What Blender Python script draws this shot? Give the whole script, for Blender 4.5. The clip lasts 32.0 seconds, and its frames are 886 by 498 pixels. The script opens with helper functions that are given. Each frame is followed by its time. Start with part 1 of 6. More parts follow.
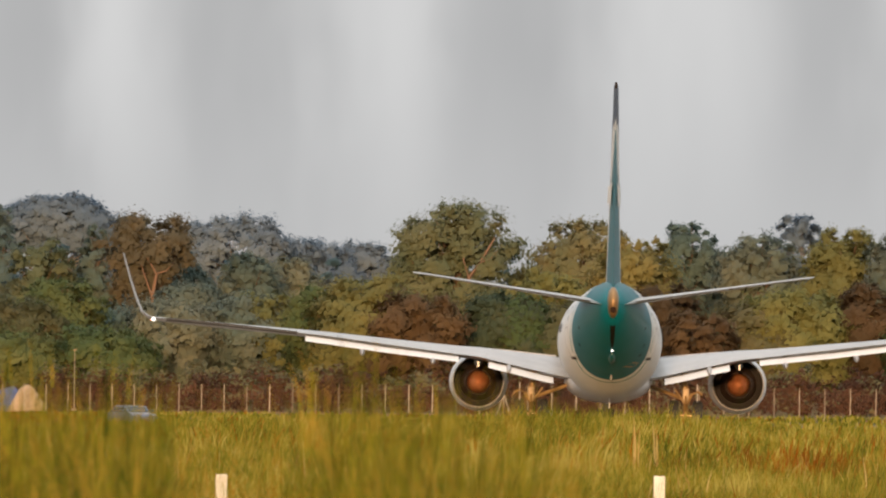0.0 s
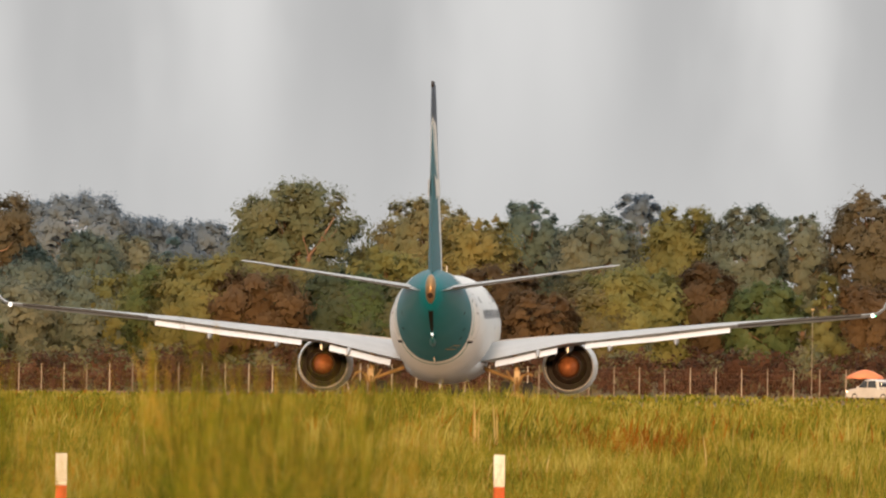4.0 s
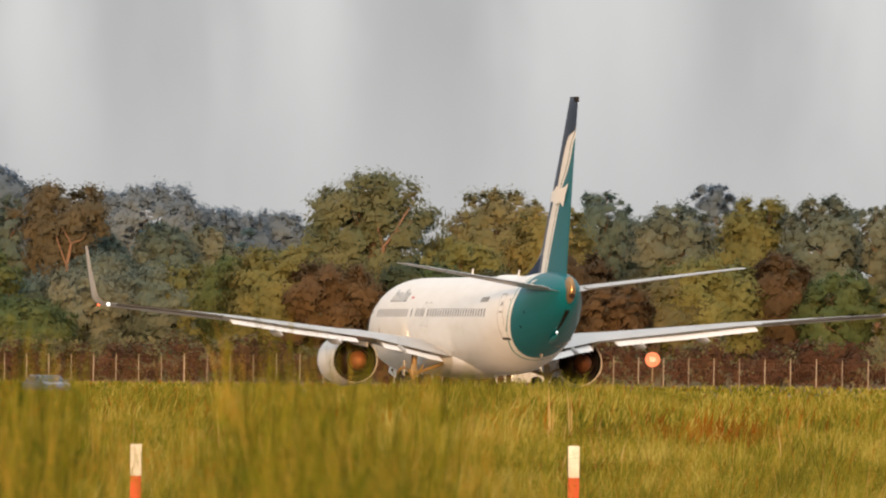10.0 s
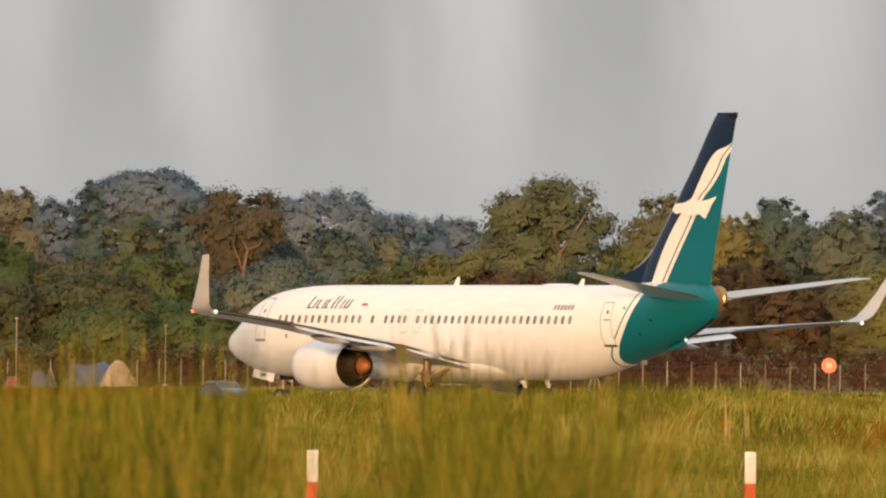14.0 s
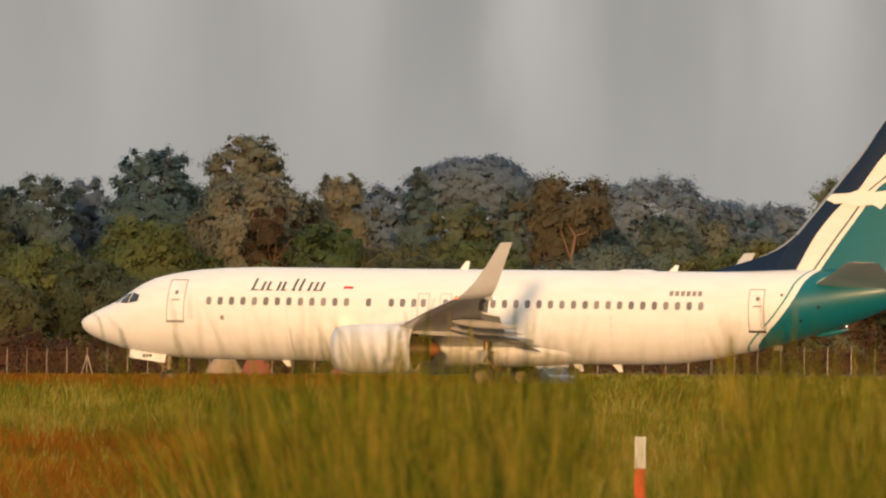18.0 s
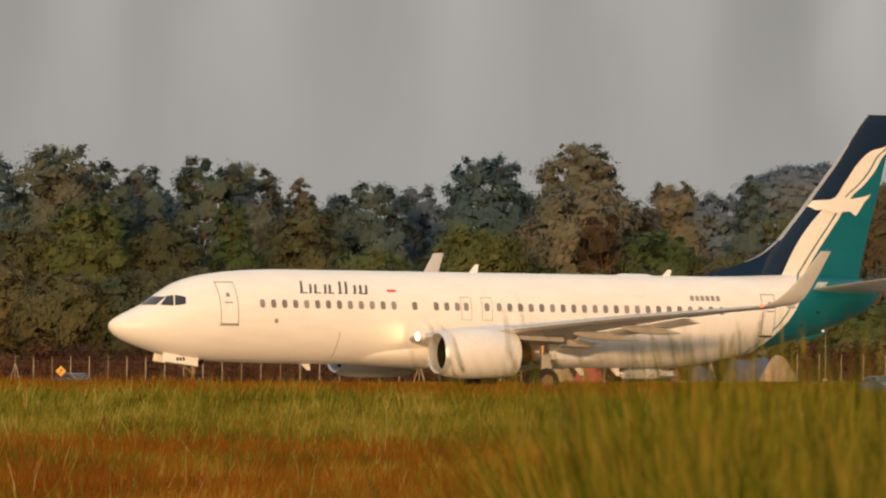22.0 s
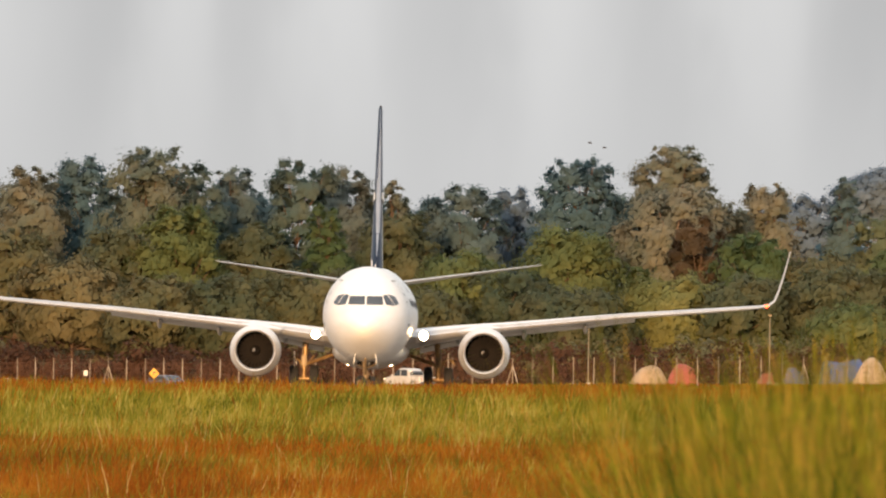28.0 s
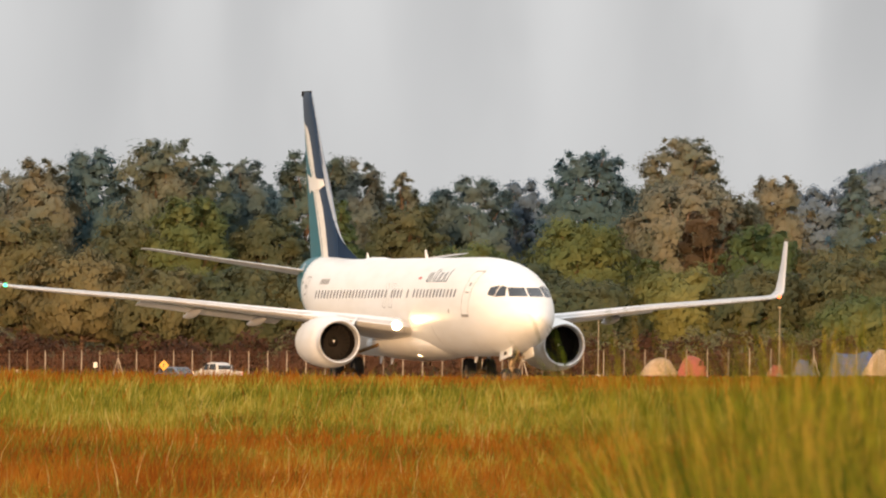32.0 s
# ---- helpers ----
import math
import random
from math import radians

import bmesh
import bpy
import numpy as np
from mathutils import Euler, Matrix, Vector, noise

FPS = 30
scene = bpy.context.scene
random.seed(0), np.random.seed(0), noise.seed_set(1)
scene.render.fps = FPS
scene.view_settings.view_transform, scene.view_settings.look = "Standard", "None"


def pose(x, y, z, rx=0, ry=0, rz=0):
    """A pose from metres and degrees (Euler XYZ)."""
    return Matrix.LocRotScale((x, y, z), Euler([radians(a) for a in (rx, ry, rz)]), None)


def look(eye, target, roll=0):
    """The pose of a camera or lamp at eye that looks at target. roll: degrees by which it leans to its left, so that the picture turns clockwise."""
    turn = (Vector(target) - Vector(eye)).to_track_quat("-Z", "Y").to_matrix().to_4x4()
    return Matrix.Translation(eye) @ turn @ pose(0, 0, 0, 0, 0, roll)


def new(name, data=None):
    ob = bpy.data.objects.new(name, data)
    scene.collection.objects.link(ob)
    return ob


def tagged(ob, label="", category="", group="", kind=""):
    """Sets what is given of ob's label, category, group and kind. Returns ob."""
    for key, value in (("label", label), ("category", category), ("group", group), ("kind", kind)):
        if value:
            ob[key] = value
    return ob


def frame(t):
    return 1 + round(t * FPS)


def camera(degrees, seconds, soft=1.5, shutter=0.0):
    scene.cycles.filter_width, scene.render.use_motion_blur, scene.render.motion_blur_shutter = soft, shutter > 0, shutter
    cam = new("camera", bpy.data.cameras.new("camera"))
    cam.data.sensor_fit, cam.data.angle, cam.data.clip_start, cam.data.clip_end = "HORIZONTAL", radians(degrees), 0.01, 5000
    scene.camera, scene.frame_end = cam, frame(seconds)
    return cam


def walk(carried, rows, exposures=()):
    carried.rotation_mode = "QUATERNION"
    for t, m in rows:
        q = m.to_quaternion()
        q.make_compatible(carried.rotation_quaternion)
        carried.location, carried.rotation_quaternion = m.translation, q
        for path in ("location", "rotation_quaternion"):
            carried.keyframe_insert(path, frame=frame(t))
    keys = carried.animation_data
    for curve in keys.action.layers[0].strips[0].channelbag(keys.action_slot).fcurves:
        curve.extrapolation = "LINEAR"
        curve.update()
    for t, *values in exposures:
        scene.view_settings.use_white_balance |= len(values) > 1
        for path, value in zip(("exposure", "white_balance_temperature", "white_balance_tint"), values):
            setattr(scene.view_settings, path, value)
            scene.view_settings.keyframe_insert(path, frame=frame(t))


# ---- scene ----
# ---- camera ----
EYE = (0.0, 0.0, 0.0)            # the lens is level with the paved apron, 1.55 m over the grass it stands in
SPAN = 32.0
cam = camera(3.3265, SPAN, soft=2.2)
cam.data.dof.use_dof, cam.data.dof.focus_distance, cam.data.dof.aperture_fstop = True, 420.0, 42.0


def aim(az, el, roll):
    """A camera pose at EYE by azimuth (to the right of +y) and elevation, in degrees."""
    a, e = radians(az), radians(el)
    d = Vector((math.sin(a) * math.cos(e), math.cos(a) * math.cos(e), math.sin(e)))
    return look(EYE, Vector(EYE) + d * 100, roll)


PAN = (
    (0.0, 0.1574, 0.7031, 0.756), (0.5, 0.2334, 0.6720, 0.747), (1.0, 0.1629, 0.6490, 0.757), (1.5, 0.2111, 0.6385, 0.764),
    (2.0, 0.3632, 0.6288, 0.764), (2.5, 0.4833, 0.6302, 0.772), (3.0, 0.6831, 0.6205, 0.760), (3.5, 0.7612, 0.6316, 0.757),
    (5.5, 0.7477, 0.6243, 0.759), (6.0, 0.7683, 0.6093, 0.738), (6.5, 0.7698, 0.5625, 0.736), (7.0, 0.6358, 0.5226, 0.746),
    (7.5, 0.5554, 0.5124, 0.756), (8.0, 0.5434, 0.5052, 0.752), (8.5, 0.5215, 0.4985, 0.743), (9.0, 0.4480, 0.5080, 0.773),
    (9.5, 0.4477, 0.5599, 0.775), (10.0, 0.4796, 0.5933, 0.772), (10.5, 0.4015, 0.6221, 0.777), (11.0, 0.2832, 0.6329, 0.772),
    (11.5, 0.2840, 0.6275, 0.776), (12.0, 0.2788, 0.6264, 0.775), (12.5, 0.2266, 0.6242, 0.787), (13.0, -0.0019, 0.6137, 0.782),
    (13.5, -0.0347, 0.6125, 0.782), (14.0, -0.1833, 0.6070, 0.768), (14.5, -0.8195, 0.5826, 0.759), (15.0, -0.9757, 0.5668, 0.782),
    (15.5, -1.1744, 0.5651, 0.776), (17.5, -1.4470, 0.5419, 0.768), (18.0, -1.4134, 0.5408, 0.780), (18.5, -1.4642, 0.5598, 0.768),
    (19.0, -1.7013, 0.5744, 0.757), (19.5, -2.1166, 0.5748, 0.759), (20.0, -2.3741, 0.5574, 0.764), (20.5, -2.4848, 0.5344, 0.763),
    (21.0, -2.5074, 0.5307, 0.771), (21.5, -2.5267, 0.5374, 0.767), (22.0, -2.6616, 0.5548, 0.769), (22.5, -2.6824, 0.5397, 0.757),
    (23.0, -2.7278, 0.5320, 0.760), (23.5, -2.7940, 0.5319, 0.764), (24.0, -2.8640, 0.5383, 0.762), (24.5, -2.9651, 0.5488, 0.756),
    (25.0, -3.0422, 0.5500, 0.759), (25.5, -3.0211, 0.5551, 0.775), (27.5, -3.0115, 0.5571, 0.756), (28.0, -3.0114, 0.5585, 0.756),
    (28.5, -3.0198, 0.5596, 0.759), (29.0, -2.9736, 0.5468, 0.778), (29.5, -2.9370, 0.5406, 0.765), (30.0, -2.9386, 0.5498, 0.763),
    (30.5, -2.9893, 0.5466, 0.765), (31.0, -3.0199, 0.5471, 0.753), (31.5, -3.1000, 0.5391, 0.772), (32.0, -3.0479, 0.5279, 0.760),
)
walk(cam, [(t, aim(a, e, r)) for t, a, e, r in PAN],
     exposures=[(0, 0.16, 6600, 10), (0.8, 0.24, 6650, 10), (2, 0.25, 6700, 10), (9.0, 0.27, 6700, 10), (11, 0.12, 6600, 10), (13, 0.1, 6600, 10), (14.5, -0.05, 6850, 10), (17.5, -0.26, 7050, 10), (19, -0.44, 7100, 10), (21, -0.47, 7150, 10), (23.5, -0.33, 7050, 10), (25.5, -0.02, 6900, 10), (27.5, 0.35, 6650, 10), (32, 0.33, 6600, 10)])

# ---- world and sun ----
SUN_EL, SUN_AZ = 5.0, 183.5      # low sun behind the camera, a little to its left


# bearings in degrees of the dark shafts and of the light between them
SHAFT = (-5.2, -4.8, -4.36, -4.05, -3.72, -3.35, -2.98, -2.58, -2.20, -1.82, -1.44, -1.08, -0.66, -0.06, 0.40, 1.06, 1.68, 2.06, 2.40, 2.9, 3.4)


def tree_of(owner):
    owner.use_nodes = True
    nt = owner.node_tree
    nt.nodes.clear()
    return nt, nt.nodes, nt.links


def make_world():
    w = bpy.data.worlds.new("world")
    scene.world = w
    nt, N, L = tree_of(w)
    out, bg = N.new("ShaderNodeOutputWorld"), N.new("ShaderNodeBackground")
    sky = N.new("ShaderNodeTexSky")
    sky.sky_type, sky.sun_disc = "NISHITA", False
    sky.sun_elevation, sky.sun_rotation = radians(SUN_EL), radians(SUN_AZ)
    sky.dust_density = 4.0
    dim = N.new("ShaderNodeMixRGB")
    dim.blend_type, dim.inputs[0].default_value, dim.inputs[2].default_value = "MULTIPLY", 1.0, (0.07, 0.07, 0.07, 1)
    L.new(sky.outputs[0], dim.inputs[1])
    # a grey cloud sheet with soft upright shafts of rain, dark and light, that fade towards the wood
    co, up = N.new("ShaderNodeTexCoord"), N.new("ShaderNodeSeparateXYZ")
    L.new(co.outputs["Generated"], up.inputs[0])

    def calc(op, a, b, c=None):
        m = N.new("ShaderNodeMath")
        m.operation = op
        for i, v in enumerate((a, b, c)):
            if v is None:
                continue
            if isinstance(v, (int, float)):
                m.inputs[i].default_value = v
            else:
                L.new(v, m.inputs[i])
        return m.outputs[0]

    n1, n2, mp = N.new("ShaderNodeTexNoise"), N.new("ShaderNodeTexNoise"), N.new("ShaderNodeMapping")
    mp.inputs["Scale"].default_value = (120, 120, 50)
    L.new(co.outputs["Generated"], mp.inputs[0])
    L.new(mp.outputs[0], n1.inputs["Vector"])
    L.new(co.outputs["Generated"], n2.inputs["Vector"])
    n1.inputs["Scale"].default_value, n1.inputs["Detail"].default_value = 1.0, 3.0
    n2.inputs["Scale"].default_value, n2.inputs["Detail"].default_value = 3.0, 3.0
    az = calc("MULTIPLY", calc("ARCTAN2", up.outputs[0], up.outputs[1]), 180 / math.pi)
    wob = calc("MULTIPLY_ADD", calc("SUBTRACT", n1.outputs[0], 0.5), 0.5, az)
    fc = N.new("ShaderNodeFloatCurve")
    cv = fc.mapping.curves[0]
    pts = [((d - SHAFT[0]) / (SHAFT[-1] - SHAFT[0]), 0.5 + (-1 if i % 2 == 0 else 1) * (0.38 if d > -1.7 else 0.19)) for i, d in enumerate(SHAFT)]
    cv.points[0].location, cv.points[1].location = pts[0], pts[-1]
    for q in pts[1:-1]:
        cv.points.new(*q)
    fc.mapping.update()
    L.new(calc("MULTIPLY_ADD", wob, 1 / (SHAFT[-1] - SHAFT[0]), -SHAFT[0] / (SHAFT[-1] - SHAFT[0])), fc.inputs["Value"])
    fade = N.new("ShaderNodeMapRange")
    fade.interpolation_type = "SMOOTHSTEP"
    for i, v in enumerate((0.0095, 0.027, 0.12, 1.0), 1):
        fade.inputs[i].default_value = v
    L.new(up.outputs[2], fade.inputs[0])
    shaft = calc("MULTIPLY_ADD", calc("SUBTRACT", fc.outputs[0], 0.5), fade.outputs[0], 0.5)
    tone = calc("MULTIPLY_ADD", calc("SUBTRACT", n1.outputs[0], 0.5), 0.35, calc("MULTIPLY_ADD", calc("SUBTRACT", n2.outputs[0], 0.5), 0.3, shaft))
    ramp = N.new("ShaderNodeValToRGB")
    ramp.color_ramp.elements[0].position, ramp.color_ramp.elements[0].color = 0.0, (0.375, 0.382, 0.392, 1)
    ramp.color_ramp.elements[1].position, ramp.color_ramp.elements[1].color = 1.0, (0.60, 0.607, 0.615, 1)
    L.new(tone, ramp.inputs[0])
    mix = N.new("ShaderNodeMixRGB")
    mix.inputs[0].default_value = 0.93
    L.new(dim.outputs[0], mix.inputs[1])
    L.new(ramp.outputs[0], mix.inputs[2])
    # an overcast sky is brighter overhead than at its edge
    gain = N.new("ShaderNodeMath")
    gain.operation, gain.inputs[1].default_value, gain.inputs[2].default_value = "MULTIPLY_ADD", 2.4, 1.0
    L.new(up.outputs[2], gain.inputs[0])
    L.new(gain.outputs[0], bg.inputs[1])
    L.new(mix.outputs[0], bg.inputs[0])
    L.new(bg.outputs[0], out.inputs[0])


make_world()
sun = new("sun", bpy.data.lights.new("sun", "SUN"))
sun.data.energy, sun.data.angle, sun.data.color = 4.6, radians(3.0), (1.0, 0.61, 0.31)
sa, se = radians(SUN_AZ), radians(SUN_EL)
sun.matrix_world = look((math.sin(sa) * math.cos(se) * 300, math.cos(sa) * math.cos(se) * 300, math.sin(se) * 300), (0, 0, 0))


# ---- materials ----
def surface(name, colors, rough=0.6, metal=0.0, scale=1.0, fine=30.0, bump=0.0, island=0.0, coat=0.0, trans=0.0, obj_random=0.0, span=(0.3, 0.7), spec=0.5, stretch=None, relief=0.02):
    """Colours blended by coarse and fine noise in metres; island: also by each loose piece."""
    m = bpy.data.materials.new(name)
    nt, N, L = tree_of(m)
    out, b = N.new("ShaderNodeOutputMaterial"), N.new("ShaderNodeBsdfPrincipled")
    co = N.new("ShaderNodeTexCoord")
    place = co.outputs["Object"]
    if stretch:
        mp = N.new("ShaderNodeMapping")
        mp.inputs["Scale"].default_value = stretch
        L.new(place, mp.inputs[0])
        place = mp.outputs[0]
    na, nb = N.new("ShaderNodeTexNoise"), N.new("ShaderNodeTexNoise")
    for n, s, d in ((na, scale, 3.0), (nb, fine, 4.0)):
        n.inputs["Scale"].default_value, n.inputs["Detail"].default_value = s, d
        L.new(place, n.inputs["Vector"])
    mix = N.new("ShaderNodeMath")
    mix.operation, mix.inputs[1].default_value = "MULTIPLY_ADD", 0.35
    L.new(nb.outputs[0], mix.inputs[0])
    sc = N.new("ShaderNodeMath")
    sc.operation, sc.inputs[1].default_value = "MULTIPLY", 0.65
    L.new(na.outputs[0], sc.inputs[0])
    L.new(sc.outputs[0], mix.inputs[2])
    val = mix.outputs[0]
    if island or obj_random:
        if island and obj_random:
            gi, go = N.new("ShaderNodeNewGeometry").outputs["Random Per Island"], N.new("ShaderNodeObjectInfo").outputs["Random"]
            wt = N.new("ShaderNodeMath")
            wt.operation, wt.inputs[1].default_value = "MULTIPLY_ADD", obj_random / island
            L.new(go, wt.inputs[0])
            L.new(gi, wt.inputs[2])
            g = wt.outputs[0]
        elif island:
            g = N.new("ShaderNodeNewGeometry").outputs["Random Per Island"]
        else:
            g = N.new("ShaderNodeObjectInfo").outputs["Random"]
        k = N.new("ShaderNodeMath")
        k.operation, k.inputs[1].default_value = "MULTIPLY_ADD", island or obj_random
        L.new(g, k.inputs[0])
        k2 = N.new("ShaderNodeMath")
        k2.operation, k2.inputs[1].default_value = "SUBTRACT", (island + obj_random) / 2
        L.new(val, k2.inputs[0])
        L.new(k2.outputs[0], k.inputs[2])
        val = k.outputs[0]
    r = N.new("ShaderNodeValToRGB")
    e = r.color_ramp.elements
    lo, hi = span
    e[0].position, e[0].color = lo, (*colors[0], 1)
    e[1].position, e[1].color = hi, (*colors[-1], 1)
    for i, c in enumerate(colors[1:-1]):
        x = e.new(lo + (hi - lo) * (i + 1) / (len(colors) - 1))
        x.color = (*c, 1)
    L.new(val, r.inputs[0])
    L.new(r.outputs[0], b.inputs["Base Color"])
    b.inputs["Roughness"].default_value, b.inputs["Metallic"].default_value = rough, metal
    b.inputs["Coat Weight"].default_value, b.inputs["Coat Roughness"].default_value = coat, 0.05
    b.inputs["Specular IOR Level"].default_value = spec
    shader = b.outputs[0]
    if trans:
        t, ms = N.new("ShaderNodeBsdfTranslucent"), N.new("ShaderNodeMixShader")
        L.new(r.outputs[0], t.inputs[0])
        ms.inputs[0].default_value = trans
        L.new(shader, ms.inputs[1])
        L.new(t.outputs[0], ms.inputs[2])
        shader = ms.outputs[0]
    if bump:
        bp = N.new("ShaderNodeBump")
        bp.inputs["Strength"].default_value, bp.inputs["Distance"].default_value = bump, relief
        L.new(nb.outputs[0], bp.inputs["Height"])
        L.new(bp.outputs[0], b.inputs["Normal"])
    L.new(shader, out.inputs[0])
    return m


def glow(name, color, strength):
    m = bpy.data.materials.new(name)
    nt, N, L = tree_of(m)
    out, e = N.new("ShaderNodeOutputMaterial"), N.new("ShaderNodeEmission")
    e.inputs[0].default_value, e.inputs[1].default_value = (*color, 1), strength
    L.new(e.outputs[0], out.inputs[0])
    return m


WHITE = (0.82, 0.81, 0.78)
TEAL, NAVY = (0.0, 0.125, 0.160), (0.004, 0.017, 0.048)


def livery(name, zones, rough=0.42, coat=0.10):
    """Gloss paint in zones split by curves y(z) of the thing's own space.
    zones: (curve or None, colour), from the nose aft; a colour starts where y falls under its curve."""
    m = bpy.data.materials.new(name)
    nt, N, L = tree_of(m)
    out, b = N.new("ShaderNodeOutputMaterial"), N.new("ShaderNodeBsdfPrincipled")
    co, xyz = N.new("ShaderNodeTexCoord"), N.new("ShaderNodeSeparateXYZ")
    L.new(co.outputs["Object"], xyz.inputs[0])
    dirt, dr = N.new("ShaderNodeTexNoise"), N.new("ShaderNodeMapping")
    dr.inputs["Scale"].default_value = (1.2, 0.5, 2.0)
    L.new(co.outputs["Object"], dr.inputs[0])
    L.new(dr.outputs[0], dirt.inputs["Vector"])
    dirt.inputs["Scale"].default_value, dirt.inputs["Detail"].default_value = 1.3, 5.0
    col = None
    for curve, c in zones:
        if curve is None:
            rgb = N.new("ShaderNodeRGB")
            rgb.outputs[0].default_value = (*c, 1)
            col = rgb.outputs[0]
            continue
        z0, z1 = curve[0][0], curve[-1][0]
        mr = N.new("ShaderNodeMapRange")
        mr.inputs[1].default_value, mr.inputs[2].default_value = z0, z1
        L.new(xyz.outputs[2], mr.inputs[0])
        fc = N.new("ShaderNodeFloatCurve")
        cv = fc.mapping.curves[0]
        ys = [y for _, y in curve]
        lo, hi = min(ys) - 0.5, max(ys) + 0.5
        pts = [((z - z0) / (z1 - z0), (y - lo) / (hi - lo)) for z, y in curve]
        cv.points[0].location, cv.points[1].location = pts[0], pts[-1]
        for q in pts[1:-1]:
            cv.points.new(*q)
        fc.mapping.update()
        L.new(mr.outputs[0], fc.inputs["Value"])
        edge = N.new("ShaderNodeMath")
        edge.operation, edge.inputs[1].default_value, edge.inputs[2].default_value = "MULTIPLY_ADD", hi - lo, lo
        L.new(fc.outputs[0], edge.inputs[0])
        lt = N.new("ShaderNodeMath")
        lt.operation = "LESS_THAN"
        L.new(xyz.outputs[1], lt.inputs[0])
        L.new(edge.outputs[0], lt.inputs[1])
        mx = N.new("ShaderNodeMixRGB")
        L.new(lt.outputs[0], mx.inputs[0])
        L.new(col, mx.inputs[1])
        mx.inputs[2].default_value = (*c, 1)
        col = mx.outputs[0]
    wear = N.new("ShaderNodeMixRGB")
    wear.blend_type, wear.inputs[0].default_value = "MULTIPLY", 1.0
    wr = N.new("ShaderNodeValToRGB")
    wr.color_ramp.elements[0].position, wr.color_ramp.elements[0].color = 0.25, (0.94, 0.93, 0.91, 1)
    wr.color_ramp.elements[1].position, wr.color_ramp.elements[1].color = 0.6, (1, 1, 1, 1)
    L.new(dirt.outputs[0], wr.inputs[0])
    L.new(col, wear.inputs[1])
    L.new(wr.outputs[0], wear.inputs[2])
    L.new(wear.outputs[0], b.inputs["Base Color"])
    b.inputs["Roughness"].default_value, b.inputs["Coat Weight"].default_value, b.inputs["Coat Roughness"].default_value = rough, coat, 0.2
    b.inputs["Specular IOR Level"].default_value = 0.25
    L.new(b.outputs[0], out.inputs[0])
    return m


def aft(a):
    """Own-space y of a station a metres aft of the nose; the main wheels stand at 0."""
    return 19.6 - a


edge = [(1.2, aft(30.95)), (2.1, aft(31.3)), (2.8, aft(31.95)), (3.6, aft(32.7)), (4.5, aft(33.3)), (5.1, aft(33.6)), (5.6, aft(34.1))]
shift = lambda c, d: [(z, y + d) for z, y in c]
M_BODY = livery("body_paint", [(None, WHITE), (shift(edge, 0.42), (0.05, 0.25, 0.23)), (shift(edge, 0.32), WHITE), (edge, TEAL)])
swL = [(5.3, aft(32.8)), (5.69, aft(33.0)), (7.24, aft(33.9)), (8.45, aft(34.94)), (9.05, aft(35.64)), (9.83, aft(36.22)), (10.5, aft(36.73)), (11.1, aft(37.4)), (11.4, aft(38.3)), (12.7, aft(39.6))]
swR = [(5.3, aft(33.85)), (5.69, aft(34.1)), (6.9, aft(34.94)), (8.0, aft(35.75)), (8.36, aft(36.0)), (9.05, aft(36.45)), (9.65, aft(37.15)), (10.3, aft(37.73)), (10.87, aft(38.1)), (11.3, aft(38.6)), (12.7, aft(39.7))]
M_FIN = livery("fin_paint", [(None, NAVY), (swL, (0.80, 0.78, 0.72)), (shift(swR, 0.34), (0.10, 0.14, 0.13)), (shift(swR, 0.24), (0.80, 0.78, 0.72)), (swR, TEAL)], 0.42, 0.2)
M_WHITE = surface("white_gloss_paint", [(0.70, 0.69, 0.66), WHITE, (0.80, 0.79, 0.77)], 0.55, scale=0.6, fine=8, coat=0.05)
M_NACELLE = surface("nacelle_paint", [(0.66, 0.64, 0.60), (0.74, 0.73, 0.70), (0.78, 0.77, 0.75)], 0.5, scale=0.9, fine=9, coat=0.08)
M_TEAL = surface("teal_paint", [(0.0, 0.13, 0.14), TEAL], 0.36, coat=0.2)
M_WING = surface("wing_grey_paint", [(0.32, 0.315, 0.305), (0.41, 0.405, 0.395), (0.47, 0.465, 0.455)], 0.28, scale=0.8, fine=7)
M_CANOE = surface("fairing_grey_paint", [(0.34, 0.33, 0.32), (0.44, 0.43, 0.415)], 0.4, scale=0.8, fine=7)
# dark tone paints the shade on the outer wing's underside
M_AILERON = surface("shaded_aileron_paint", [(0.06, 0.06, 0.062), (0.10, 0.10, 0.10)], 0.5, scale=0.8, fine=7)
M_STAB = surface("stabiliser_paint", [(0.44, 0.44, 0.435), (0.54, 0.54, 0.53)], 0.3, scale=0.8, fine=7)
M_SLAT = surface("slat_paint", [(0.62, 0.62, 0.62), (0.74, 0.74, 0.74)], 0.3, 0.25, fine=14)
M_LIP = surface("bare_metal_lip", [(0.66, 0.65, 0.63), (0.76, 0.75, 0.74)], 0.42, 0.6, fine=14)
# near-black: shade inside the engines put into the colour; also soot and black parts
M_DARK = surface("shade_and_soot_black", [(0.007, 0.005, 0.004), (0.016, 0.012, 0.009)], 0.7, fine=20, spec=0.15)
M_BLADE = surface("shaded_fan_metal", [(0.012, 0.011, 0.010), (0.024, 0.020, 0.017)], 0.9, 0.0, fine=20, spec=0.05)
M_HOT = surface("heat_stained_nozzle", [(0.20, 0.065, 0.022), (0.34, 0.115, 0.04), (0.44, 0.18, 0.075)], 0.6, 0.4, scale=3, fine=25)
M_CORE = surface("sooty_core_metal", [(0.012, 0.007, 0.005), (0.030, 0.016, 0.010)], 0.8, 0.0, scale=3, fine=25, spec=0.1)
